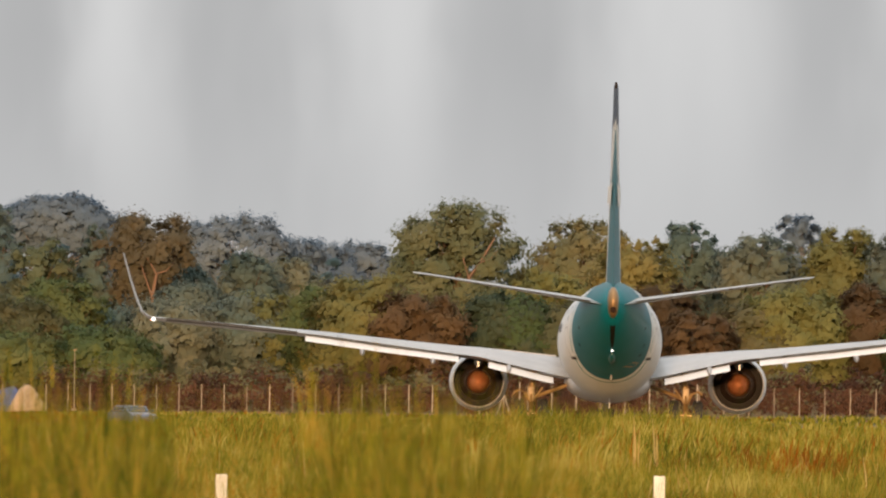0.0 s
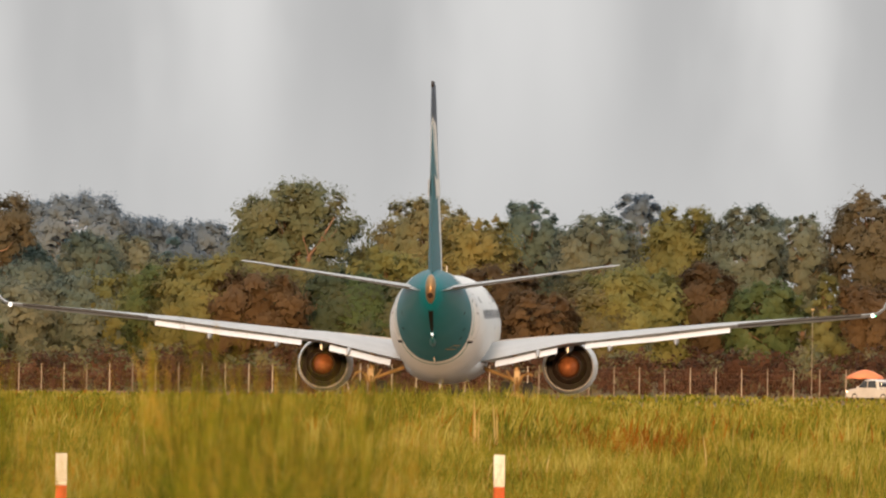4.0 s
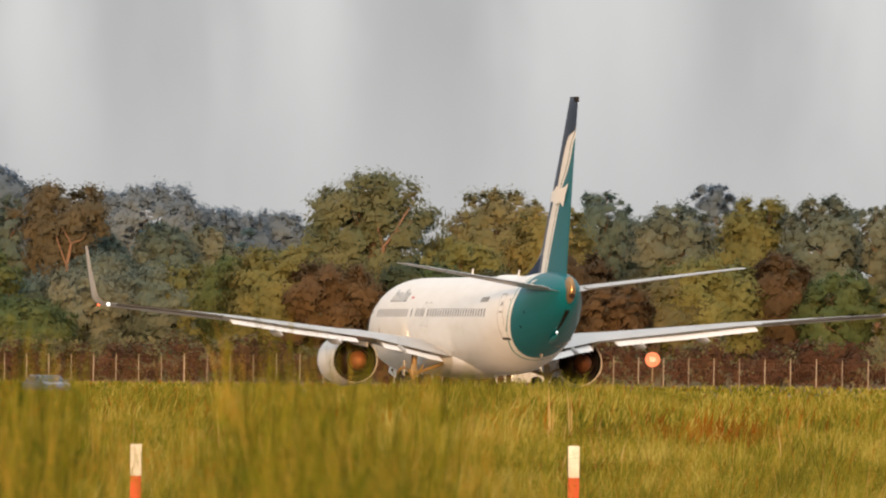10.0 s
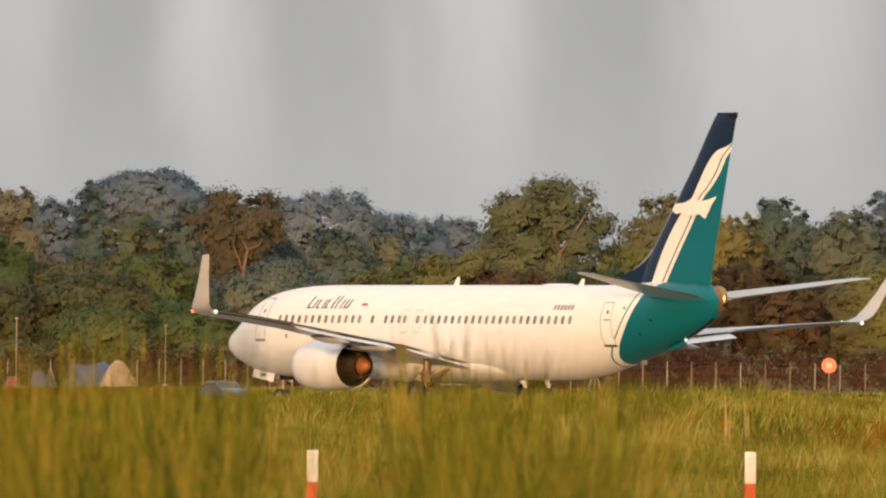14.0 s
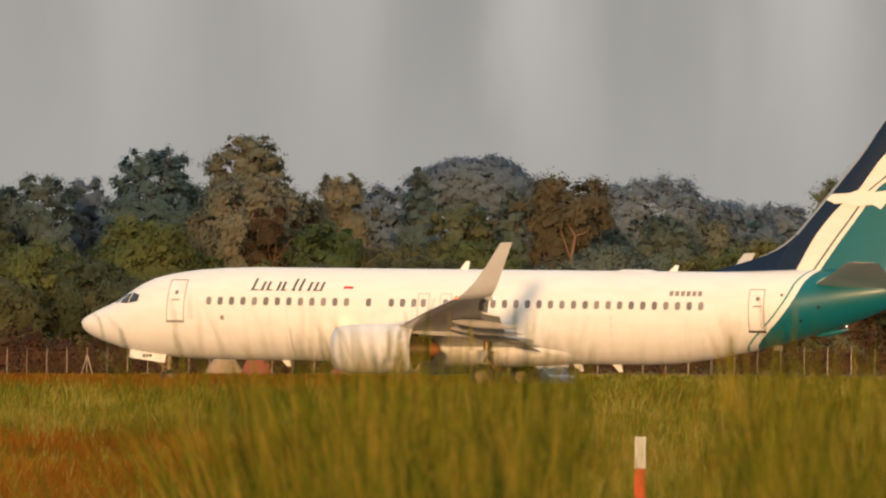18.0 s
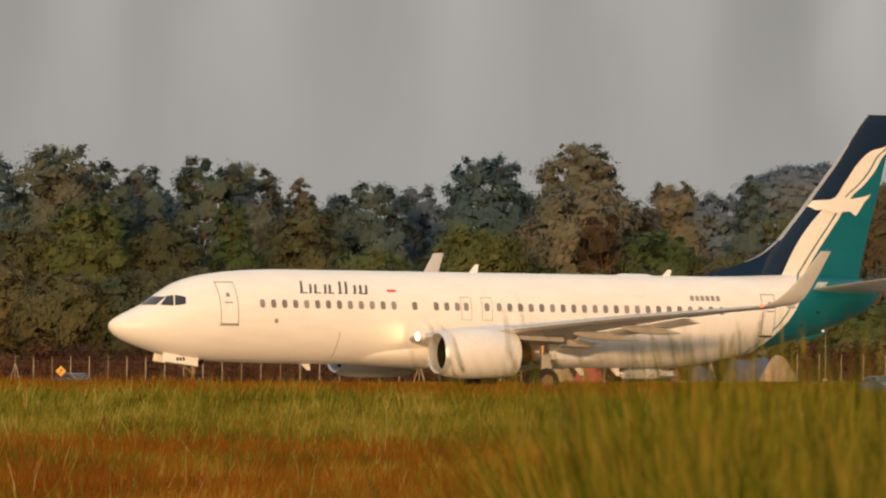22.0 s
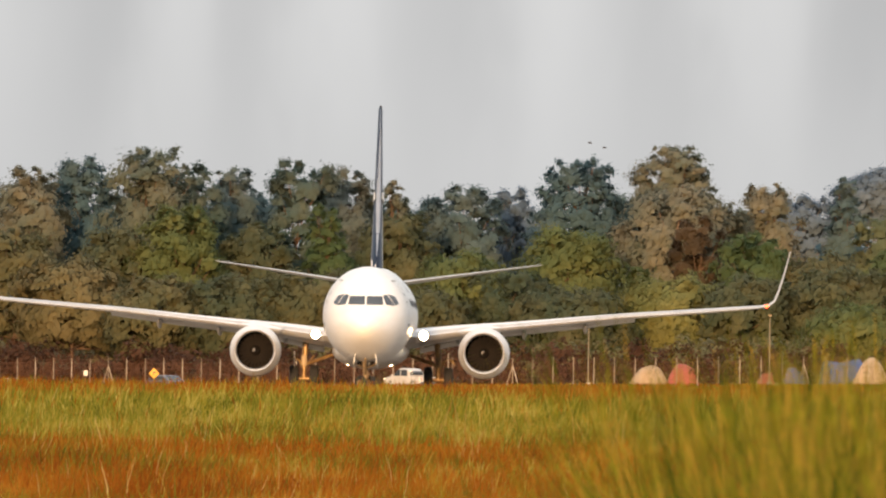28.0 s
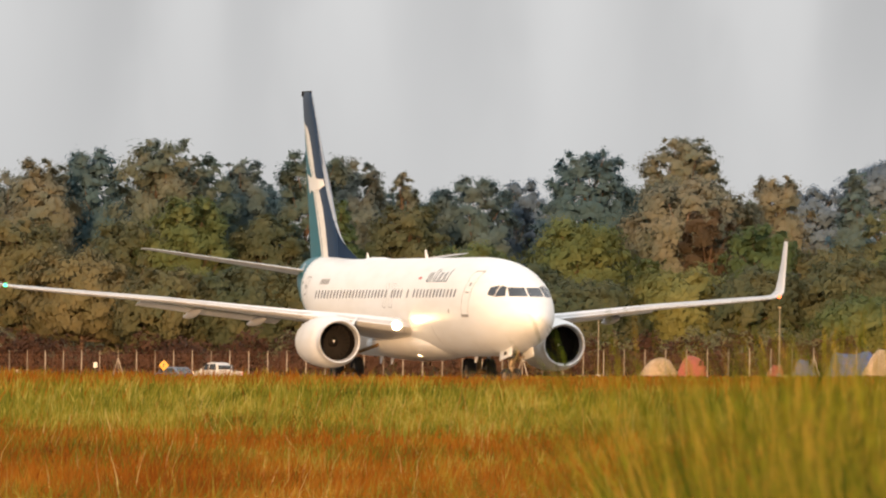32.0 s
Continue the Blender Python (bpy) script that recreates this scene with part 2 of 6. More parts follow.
M_BRONZE = surface("bronze_cowl_metal", [(0.045, 0.022, 0.011), (0.09, 0.046, 0.022)], 0.45, 0.55, scale=3, fine=18)
M_GLASS = surface("cockpit_glass", [(0.010, 0.012, 0.015), (0.022, 0.025, 0.03)], 0.05, fine=3, coat=0.3, spec=0.5)
M_CABIN = surface("cabin_window_glass", [(0.17, 0.165, 0.16), (0.28, 0.265, 0.25)], 0.1, fine=3, obj_random=0.6)
M_LINE = surface("door_seam", [(0.22, 0.20, 0.18), (0.32, 0.30, 0.27)], 0.6)
M_TITLE = surface("title_paint", [(0.05, 0.055, 0.05), (0.09, 0.09, 0.085)], 0.2)
M_RED = surface("red_flag_paint", [(0.5, 0.04, 0.03), (0.6, 0.06, 0.05)], 0.5)
M_TYRE = surface("tyre_rubber", [(0.015, 0.015, 0.016), (0.03, 0.03, 0.03)], 0.8, fine=20)
M_STEEL = surface("gear_steel", [(0.16, 0.11, 0.06), (0.36, 0.27, 0.16)], 0.5, 0.2, scale=3, fine=20)
# yellower and lighter than gear_steel
M_STRUT = surface("ochre_gear_steel", [(0.19, 0.11, 0.045), (0.42, 0.28, 0.12)], 0.35, 0.35, scale=3, fine=20)
M_APU = surface("bare_exhaust_metal", [(0.26, 0.15, 0.07), (0.46, 0.29, 0.14)], 0.32, 0.8, scale=3, fine=16)
M_FINEDGE = surface("fin_edge_metal", [(0.26, 0.30, 0.36), (0.34, 0.38, 0.44)], 0.5, 0.2, fine=10)
M_LAMP = glow("landing_lamp", (1.0, 0.66, 0.32), 150.0)
M_TAXI = surface("unlit_lens", [(0.25, 0.25, 0.24), (0.35, 0.35, 0.34)], 0.15, fine=10)
M_NAVR, M_NAVG, M_NAVW = glow("red_nav_lamp", (1.0, 0.10, 0.03), 6.0), glow("green_nav_lamp", (0.05, 1.0, 0.35), 5.0), glow("white_nav_lamp", (1, 0.95, 0.85), 2.0)


# ---- mesh helpers ----
def part(name, bm, material, parent=None, label="", smooth=40):
    """Links a bmesh as one mesh object under parent."""
    bmesh.ops.recalc_face_normals(bm, faces=bm.faces)
    me = bpy.data.meshes.new(name)
    bm.to_mesh(me)
    bm.free()
    if material:
        me.materials.append(material)
    if smooth:
        me.set_sharp_from_angle(angle=radians(smooth))
        me.polygons.foreach_set("use_smooth", [True] * len(me.polygons))
    ob = new(name, me)
    ob.parent = parent
    if label:
        ob["label"] = label
    return ob


def thing(name, label, category, group="", kind="", at=None):
    ob = new(name)
    ob.empty_display_size = 0.1
    if at is not None:
        ob.matrix_basis = at
    return tagged(ob, label, category, group, kind)


def box(bm, c, s, m=None, bevel=0.0):
    r = bmesh.ops.create_cube(bm, size=1.0, matrix=(m or Matrix()) @ Matrix.Translation(c) @ Matrix.Diagonal((*s, 1)))
    if bevel:
        es = list({e for v in r["verts"] for e in v.link_edges})
        bmesh.ops.bevel(bm, geom=es, offset=bevel, segments=2, affect="EDGES", profile=0.6)
    return bm


def loft(bm, rings, closed=True, cap=True):
    """Skins a row of equal rings of points."""
    vs = [[bm.verts.new(p) for p in r] for r in rings]
    n = len(rings[0])
    for a, b in zip(vs, vs[1:]):
        for i in range(n if closed else n - 1):
            j = (i + 1) % n
            bm.faces.new((a[i], a[j], b[j], b[i]))
    if cap:
        for r in (vs[0], vs[-1]):
            bm.faces.new(r)
    return bm


def tube(bm, path, radii, n=8, cap=True):
    """A round tube along a path of points."""
    rings = []
    for i, p in enumerate(path):
        p = Vector(p)
        d = (Vector(path[min(i + 1, len(path) - 1)]) - Vector(path[max(i - 1, 0)])).normalized()
        u = d.orthogonal().normalized() if abs(d.z) < 0.9 else Vector((1, 0, 0)).cross(d).normalized()
        w = d.cross(u)
        rings.append([p + (u * math.cos(k * math.tau / n) + w * math.sin(k * math.tau / n)) * radii[i] for k in range(n)])
    return loft(bm, rings, True, cap)


def turned(bm, profile, n=32, axis="y", centre=(0, 0, 0), cap=False):
    """A surface of revolution: profile of (along, radius)."""
    rings = []
    for s, r in profile:
        ring = []
        for k in range(n):
            a = k * math.tau / n
            q = {"y": (r * math.cos(a), s, r * math.sin(a)), "x": (s, r * math.cos(a), r * math.sin(a)), "z": (r * math.cos(a), r * math.sin(a), s)}[axis]
            ring.append(Vector(q) + Vector(centre))
        rings.append(ring)
    return loft(bm, rings, True, cap)


def lerp_table(table, x):
    if x <= table[0][0]:
        return table[0][1:]
    for p, q in zip(table, table[1:]):
        if x <= q[0]:
            k = (x - p[0]) / (q[0] - p[0])
            return tuple(u + (v - u) * k for u, v in zip(p[1:], q[1:]))
    return table[-1][1:]


# ---- the airliner ----
# a (aft of nose), top, bottom, half width
HULL = [(0.0, 2.95, 2.83, 0.06), (0.08, 3.07, 2.66, 0.22), (0.25, 3.2, 2.48, 0.40), (0.5, 3.35, 2.32, 0.58), (1.0, 3.6, 2.1, 0.86), (1.5, 3.83, 1.93, 1.07),
        (2.0, 4.13, 1.78, 1.25), (2.4, 4.42, 1.68, 1.37), (3.0, 4.77, 1.57, 1.52), (3.6, 4.98, 1.49, 1.64), (4.4, 5.16, 1.43, 1.74), (5.4, 5.30, 1.39, 1.82),
        (6.6, 5.39, 1.36, 1.865), (8.0, 5.44, 1.35, 1.88), (26.0, 5.45, 1.35, 1.88), (27.5, 5.45, 1.41, 1.875), (29.0, 5.45, 1.6, 1.84), (31.0, 5.5, 2.0, 1.7),
        (33.0, 5.6, 2.52, 1.45), (35.0, 5.64, 3.12, 1.08), (36.3, 5.56, 3.58, 0.78), (37.2, 5.4, 3.98, 0.54), (37.7, 5.18, 4.3, 0.34), (37.95, 5.0, 4.72, 0.10)]


def smooth_hull(a):
    """Top, bottom, half width, with the table's corners rounded."""
    w = 0.25 if a > 1.2 else 0.0
    s = [lerp_table(HULL, min(max(a + d * w, 0), 37.95)) for d in (-1, -0.5, 0, 0.5, 1)]
    return [sum(q[i] for q in s) / 5 for i in range(3)]


def hull_point(a, z, side, off=0.0):
    """The point of the hull's skin at station a and height z, on the side -1 (port) or 1."""
    t, b, w = smooth_hull(a)
    zc, hh = (t + b) / 2, (t - b) / 2
    k = max(-0.999, min(0.999, (z - zc) / hh))
    x = w * math.sqrt(1 - k * k)
    nx, nz = x / w ** 2, (z - zc) / hh ** 2
    l = math.hypot(nx, nz)
    return Vector((side * (x + off * nx / l), aft(a), z + off * nz / l))


def skin_patch(bm, quad, side, off=0.006, nu=4, nv=4, thick=0.02):
    """A plate laid on the hull between four (a, z) corners."""
    g = []
    for i in range(nu + 1):
        row = []
        for j in range(nv + 1):
            u, v = i / nu, j / nv
            a = (quad[0][0] * (1 - u) + quad[1][0] * u) * (1 - v) + (quad[3][0] * (1 - u) + quad[2][0] * u) * v
            z = (quad[0][1] * (1 - u) + quad[1][1] * u) * (1 - v) + (quad[3][1] * (1 - u) + quad[2][1] * u) * v
            row.append(bm.verts.new(hull_point(a, z, side, off)))
        g.append(row)
    for i in range(nu):
        for j in range(nv):
            bm.faces.new((g[i][j], g[i + 1][j], g[i + 1][j + 1], g[i][j + 1]))
    return bm


def skin_frame(bm, a0, a1, z0, z1, side, w=0.035, off=0.016):
    for q in (((a0, z0), (a1, z0), (a1, z0 + w), (a0, z0 + w)), ((a0, z1 - w), (a1, z1 - w), (a1, z1), (a0, z1)),
              ((a0, z0), (a0 + w, z0), (a0 + w, z1), (a0, z1)), ((a1 - w, z0), (a1, z0), (a1, z1), (a1 - w, z1))):
        skin_patch(bm, q, side, off, 2, 6)
    return bm


def foil(n=9):
    """Upper and lower outline of a section, along 0..1, thickness 1."""
    xs = [(1 - math.cos(math.pi * i / n)) / 2 for i in range(n + 1)]
    th = lambda x: 1.6 * (1.4845 * math.sqrt(x) - 0.63 * x - 1.758 * x * x + 1.4215 * x ** 3 - 0.5075 * x ** 4)
    up = [(x, th(x) * 1.05) for x in xs]
    lo = [(x, -th(x) * 0.85) for x in reversed(xs[1:-1])]
    return up + lo


def wash(x):
    """Rise of the trailing edge per metre of chord: nose-up at the root, level at the tip."""
    return -0.02 + 0.07 * max(0.0, min(1.0, (x - 9) / 5)) - 0.035 * max(0.0, min(1.0, (6.0 - x) / 3.5))


def wing_loft(bm, stations, side, rise=wash):
    """stations: (x, leading a, trailing a, z, thickness, lean); lean 0: flat, 90: upright."""
    rings = []
    for x, le, te, z, t, lean in stations:
        c, s = math.cos(radians(lean)), math.sin(radians(lean))
        twist = rise(x) * (te - le)
        rings.append([Vector((side * (x - h * t / 2 * s), aft(le + (te - le) * k), z + h * t / 2 * c - k * -twist)) for k, h in foil()])
    return loft(bm, rings)


WING = [(0.6, 13.0, 20.95, 2.36, 1.0, 0), (1.8, 13.7, 20.95, 2.54, 0.92, 4), (4.83, 16.35, 20.75, 2.96, 0.6, 6), (5.8, 16.9, 20.75, 3.02, 0.54, 6),
        (10.5, 19.4, 22.15, 3.53, 0.35, 6), (14.5, 21.5, 23.45, 3.84, 0.24, 6), (16.6, 22.6, 24.2, 4.03, 0.17, 8), (16.95, 22.9, 24.4, 4.1, 0.15, 25),
        (17.2, 23.25, 24.6, 4.3, 0.13, 52), (17.36, 23.7, 24.82, 4.7, 0.12, 72), (17.6, 24.35, 25.15, 5.45, 0.10, 76), (17.86, 25.05, 25.58, 6.44, 0.06, 76)]


def wing_at(x):
    s = [(q[0], *q[1:]) for q in WING]
    return lerp_table(s, x)


def fin_half(a, z):
    """Half thickness of the fin at a station."""
    le, te = fin_edges(z)
    k = min(1, max(0, (a - le) / (te - le)))
    t = 0.72 * (1 - (z - 5.3) / 10.5)
    return max(0.004, t / 2 * 1.6 * (1.4845 * math.sqrt(k) - 0.63 * k - 1.758 * k * k + 1.4215 * k ** 3 - 0.5075 * k ** 4))


FIN = [(4.9, 31.3, 36.85), (5.3, 31.6, 36.95), (6.0, 32.0, 37.08), (6.85, 32.6, 37.27), (8.5, 34.0, 37.7), (10.5, 35.62, 38.2), (12.2, 36.9, 38.66), (12.6, 37.22, 38.78), (12.72, 37.42, 38.72)]


def fin_edges(z):
    return lerp_table(FIN, z)


def pad_rise(y):
    """The pad's approach lies higher than the pad."""
    return 0.137 * max(0.0, min(1.0, (652 - y) / 55))


PAD = 0.18                       # height of the pad under the wheels


def airliner():
    P = thing("airliner", "white twin-jet airliner with teal and navy tail, taxiing", "airliner")
    # hull
    bm = bmesh.new()
    st = [0.0, 0.04, 0.08, 0.15, 0.25, 0.4, 0.6, 0.8] + [1 + 0.2 * i for i in range(28)] + [6.8 + 0.6 * i for i in range(34)] + [27.3 + 0.35 * i for i in range(29)] + [37.3, 37.5, 37.7, 37.85, 37.95]
    rings = []
    for a in st:
        t, b, w = smooth_hull(a) if a > 0 else (2.95, 2.83, 0.06)
        zc, hh = (t + b) / 2, (t - b) / 2
        rings.append([(w * math.cos(k * math.tau / 56), aft(a) + 0.1 * max(0.0, 1 - a / 1.2), zc + hh * math.sin(k * math.tau / 56)) for k in range(56)])
    part("hull", loft(bm, rings), M_BODY, P, "white hull with a teal tail end", 60)
    # wing-to-body fairing
    bm = bmesh.new()
    rings = []
    for i in range(25):
        u = i / 24
        a, s = 11.2 + 12.6 * u, math.sin(math.pi * u) ** 0.55
        w, zb = 0.9 + 0.74 * s, 1.5 - 0.34 * s
        rings.append([(w * math.cos(k * math.tau / 28), aft(a), 1.95 + (1.95 - zb) * math.sin(k * math.tau / 28) * (1 if math.sin(k * math.tau / 28) < 0 else 0.75)) for k in range(28)])
    part("belly_fairing", loft(bm, rings), M_WHITE, P, "", 60)
    # cockpit glass
    for side in (-1, 1):
        for q in (((1.95, 3.80), (2.42, 3.77), (2.56, 4.24), (2.33, 4.18)), ((2.47, 3.78), (2.94, 3.86), (3.0, 4.16), (2.62, 4.25))):
            part("cockpit_window", skin_patch(bmesh.new(), q, side, 0.012, 5, 5), M_GLASS, P, "dark cockpit glass")
        # each front pane lies between two heights, followed aft round the nose
        bm = bmesh.new()
        grid = []
        for i in range(7):
            row = []
            for j in range(5):
                z = 3.80 + 0.36 * j / 4
                x = 0.035 + (0.70 - 0.06 * j / 4) * i / 6
                lo, hi = 1.2, 3.4
                for _ in range(24):
                    a = (lo + hi) / 2
                    lo, hi = (a, hi) if hull_point(a, z, 1).x < x or smooth_hull(a)[0] < z else (lo, a)
                row.append(bm.verts.new((side * x, aft(lo) + 0.012, z + 0.008)))
            grid.append(row)
        for i in range(6):
            for j in range(4):
                bm.faces.new((grid[i][j], grid[i + 1][j], grid[i + 1][j + 1], grid[i][j + 1]))
        part("windscreen", bm, M_GLASS, P, "dark windscreen glass")
    # cabin windows
    rows_a = [6.43 + 0.533 * i for i in range(13)] + [13.85, 14.9, 15.42, 15.94, 16.38, 17.4] + [18.0 + 0.528 * i for i in range(22)]
    for side in (-1, 1):
        for a in rows_a:
            bm = bmesh.new()
            ring = [(a + 0.125 * math.copysign(abs(math.cos(k)) ** 0.6, math.cos(k)), 3.93 + 0.18 * math.copysign(abs(math.sin(k)) ** 0.6, math.sin(k))) for k in [math.tau * j / 14 for j in range(14)]]
            bm.faces.new([bm.verts.new(hull_point(q, z, side, 0.007)) for q, z in ring])
            part("cabin_window", bm, M_CABIN, P, "", 0)
    # doors and their seams
    for side in (-1, 1):
        for a0, a1, z0, z1 in ((4.44, 5.28, 3.02, 4.84), (31.2, 31.9, 2.88, 4.7)):
            d = part("cabin_door", skin_patch(bmesh.new(), ((a0, z0), (a1, z0), (a1, z1), (a0, z1)), side, 0.004, 4, 10), M_WHITE, P, "closed white cabin door")
            part("door_seam", skin_frame(bmesh.new(), a0, a1, z0, z1, side), M_LINE, d)
            part("door_sill", skin_patch(bmesh.new(), ((a0 - 0.02, z0 - 0.07), (a1 + 0.02, z0 - 0.07), (a1 + 0.02, z0), (a0 - 0.02, z0)), side, 0.016, 3, 1), M_DARK if a0 > 10 else M_LINE, d)
            part("door_handle", skin_patch(bmesh.new(), ((a0 + 0.22, 3.92), (a0 + 0.6, 3.92), (a0 + 0.6, 3.98), (a0 + 0.22, 3.98)), side, 0.012, 2, 1), M_LINE, d)
            part("door_window", skin_patch(bmesh.new(), ((a0 + 0.34, 4.2), (a0 + 0.5, 4.2), (a0 + 0.5, 4.36), (a0 + 0.34, 4.36)), side, 0.012, 2, 1), M_CABIN, d)
        for a in (16.38, 17.4):
            part("exit_seam", skin_frame(bmesh.new(), a - 0.26, a + 0.26, 3.35, 4.35, side, 0.022), M_LINE, P, "overwing exit outline")
        for a, z, w, h in ((10.2, 2.1, 0.03, 1.3), (25.0, 3.0, 0.02, 3.0)):
            part("panel_joint", skin_patch(bmesh.new(), ((a, z - h / 2), (a + w, z - h / 2), (a + w, z + h / 2), (a, z + h / 2)), side, 0.004, 1, 8), M_LINE, P)
        part("static_port", skin_patch(bmesh.new(), ((7.0, 3.1), (7.16, 3.1), (7.16, 3.28), (7.0, 3.28)), side, 0.006, 1, 1), M_LINE, P)
        # airline title as plain strokes, flag and registration as bars
        # (each stroke leans aft; a stroke carries a short foot, as on a serif face)
        for x, h, foot in ((8.34, 0.54, 0.34), (8.78, 0.40, 0.12), (9.02, 0.40, 0.30), (9.50, 0.40, 0.10), (9.72, 0.40, 0.26), (10.22, 0.54, 0.16), (10.52, 0.54, 0.12), (10.94, 0.40, 0.12), (11.22, 0.40, 0.28), (11.50, 0.40, 0.12)):
            bm = skin_patch(bmesh.new(), ((x, 4.4), (x + 0.115, 4.4), (x + 0.115 + 0.13 * h / 0.5, 4.4 + h), (x + 0.13 * h / 0.5, 4.4 + h)), side, 0.006, 1, 3)
            skin_patch(bm, ((x - 0.03, 4.4), (x + foot, 4.4), (x + foot + 0.02, 4.455), (x - 0.01, 4.455)), side, 0.008, 2, 1)
            part("title_bar", bm, M_TITLE, P, "dark title stroke")
        part("flag_patch", skin_patch(bmesh.new(), ((12.6, 4.52), (13.05, 4.52), (13.05, 4.62), (12.6, 4.62)), side, 0.006, 2, 1), M_RED, P, "small red and white flag")
        for i in range(6):
            part("registration_bar", skin_patch(bmesh.new(), ((27.6 + 0.26 * i, 4.36), (27.78 + 0.26 * i, 4.36), (27.78 + 0.26 * i, 4.58), (27.6 + 0.26 * i, 4.58)), side, 0.006, 1, 2), M_LINE, P, "grey registration bar")
    # wings, flaps and fairings
    for side in (-1, 1):
        wing = part("wing", wing_loft(bmesh.new(), WING[:7], side), M_WING, P, "swept grey wing", 35)
        part("winglet", wing_loft(bmesh.new(), WING[6:], side), M_STAB, wing, "blended pale grey winglet", 50)
        bm = bmesh.new()
        rings = []
        for i in range(9):
            x = 1.95 + (16.5 - 1.95) * i / 8
            le, te, z, t, lean = wing_at(x)
            ch = 0.06 * (te - le) + 0.22
            rings.append([(side * x, aft(le - 0.035), z - 0.03 * ch), (side * x, aft(le + ch * 0.5), z + t * 0.24), (side * x, aft(le + ch), z + t * 0.36 + 0.01), (side * x, aft(le + ch), z - t * 0.30), (side * x, aft(le + ch * 0.4), z - t * 0.24)])
        part("leading_edge_slat", loft(bm, rings), M_SLAT, wing, "polished leading edge", 30)
        pts = [(side * x, aft(wing_at(x)[0] - 0.03), wing_at(x)[2] - wing_at(x)[3] * 0.13) for x in (5.6, 8.0, 10.5, 13.5, 16.3)]
        part("slat_joint", tube(bmesh.new(), pts, [0.03, 0.028, 0.024, 0.02, 0.016], 6), M_LINE, wing)
        for x0, x1, drop, reach in ((2.05, 4.45, 0.13, 0.95), (5.55, 11.2, 0.11, 0.72)):
            bm = bmesh.new()
            st = []
            for i in range(5):
                x = x0 + (x1 - x0) * i / 4
                le, te, z, t, lean = wing_at(x)
                st.append((x, te - 0.30, te + reach * (1 - 0.25 * i / 4), z + wash(x) * (te - le) - 0.10, 0.13, 0))
            rings = []
            for x, le, te, z, t, lean in st:
                rings.append([Vector((side * x, aft(le + (te - le) * k), z + h * t / 2 - k * drop * 1.7)) for k, h in foil()])
            part("flap", loft(bm, rings), M_NACELLE, wing, "lowered off-white flap", 40)
        # aileron, drawn out towards the tip to carry that painted shade
        bm = bmesh.new()
        rings = []
        for x in (11.5, 14.0, 16.3):
            le, te, z, t, lean = wing_at(x)
            z += wash(x) * (te - le)
            rings.append([(side * x, aft(te - 0.42), z + 0.03), (side * x, aft(te + 0.02), z + 0.022), (side * x, aft(te - 0.42), z - 0.10)])
        part("aileron", loft(bm, rings), M_AILERON, wing, "aileron darkened to stand for the shaded outer wing")
        for x, ln in ((3.7, 3.0), (6.5, 3.3), (9.1, 3.0)):
            le, te, z, t, lean = wing_at(x)
            bm = bmesh.new()
            rings = []
            for i in range(11):
                u = i / 10
                r = 0.02 + 0.16 * math.sin(math.pi * u ** 0.8) ** 0.8
                a = te - ln * 0.55 + ln * u
                rings.append([(side * x + 0.6 * r * math.cos(k * math.tau / 12), aft(a), z - 0.27 - 0.24 * u + r * math.sin(k * math.tau / 12)) for k in range(12)])
            part("flap_track_fairing", loft(bm, rings), M_CANOE, wing, "canoe fairing under the flap", 60)
        # wing tip lamps
        bm = bmesh.new()
        bmesh.ops.create_uvsphere(bm, u_segments=10, v_segments=6, radius=0.075, matrix=Matrix.Translation((side * 16.85, aft(22.78), 4.09)))
        part("nav_lamp", bm, M_NAVR if side < 0 else M_NAVG, wing, "lit red wing tip lamp" if side < 0 else "lit green wing tip lamp")
        lamp = part("tail_lamp", turned(bmesh.new(), [(aft(24.42), 0.075), (aft(24.45), 0.06), (aft(24.47), 0.005)], 12, "y", (side * 16.75, 0, 4.06), True), M_NAVW, wing, "lit white wing tip lamp")
        part("lamp_shell", turned(bmesh.new(), [(aft(24.0), 0.004), (aft(24.1), 0.05), (aft(24.3), 0.085), (aft(24.44), 0.085), (aft(24.415), 0.07)], 12, "y", (side * 16.75, 0, 4.06)), M_STAB, lamp)
        # landing lamps in the wing root and under the belly, each set back in its own collar
        for x, z, a, r, deep, word in ((side * 2.28, 2.60, 13.74, 0.17, 0.25, "lit wing root landing lamp"), (side * 0.88, 1.47, 14.9, 0.14, 0.10, "lit extended belly landing lamp")):
            bm = bmesh.new()
            turned(bm, [(aft(a + deep), 0.02), (aft(a + deep + 0.005), r), (aft(a + deep + 0.01), r)], 16, "y", (x, 0, z), True)
            lamp = part("landing_lamp", bm, M_LAMP, P, word)
            part("lamp_shell", turned(bmesh.new(), [(aft(a + deep), r + 0.01), (aft(a), r + 0.02), (aft(a), r + 0.035), (aft(a + 0.3), r + 0.03), (aft(a + 0.42), 0.0005)], 16, "y", (x, 0, z)), M_WHITE, lamp)
        # stabiliser
        S = [(0.25, 33.6, 37.55, 4.86, 0.28, 0), (0.8, 33.95, 37.6, 4.94, 0.26, 7), (4.0, 35.7, 38.15, 5.41, 0.15, 7), (6.9, 37.2, 38.62, 5.83, 0.08, 7), (7.17, 37.5, 38.62, 5.87, 0.04, 7)]
        stab = part("tailplane", wing_loft(bmesh.new(), S, side, lambda x: -0.02), M_WING, P, "grey tailplane", 40)
        bm = bmesh.new()
        rings = []
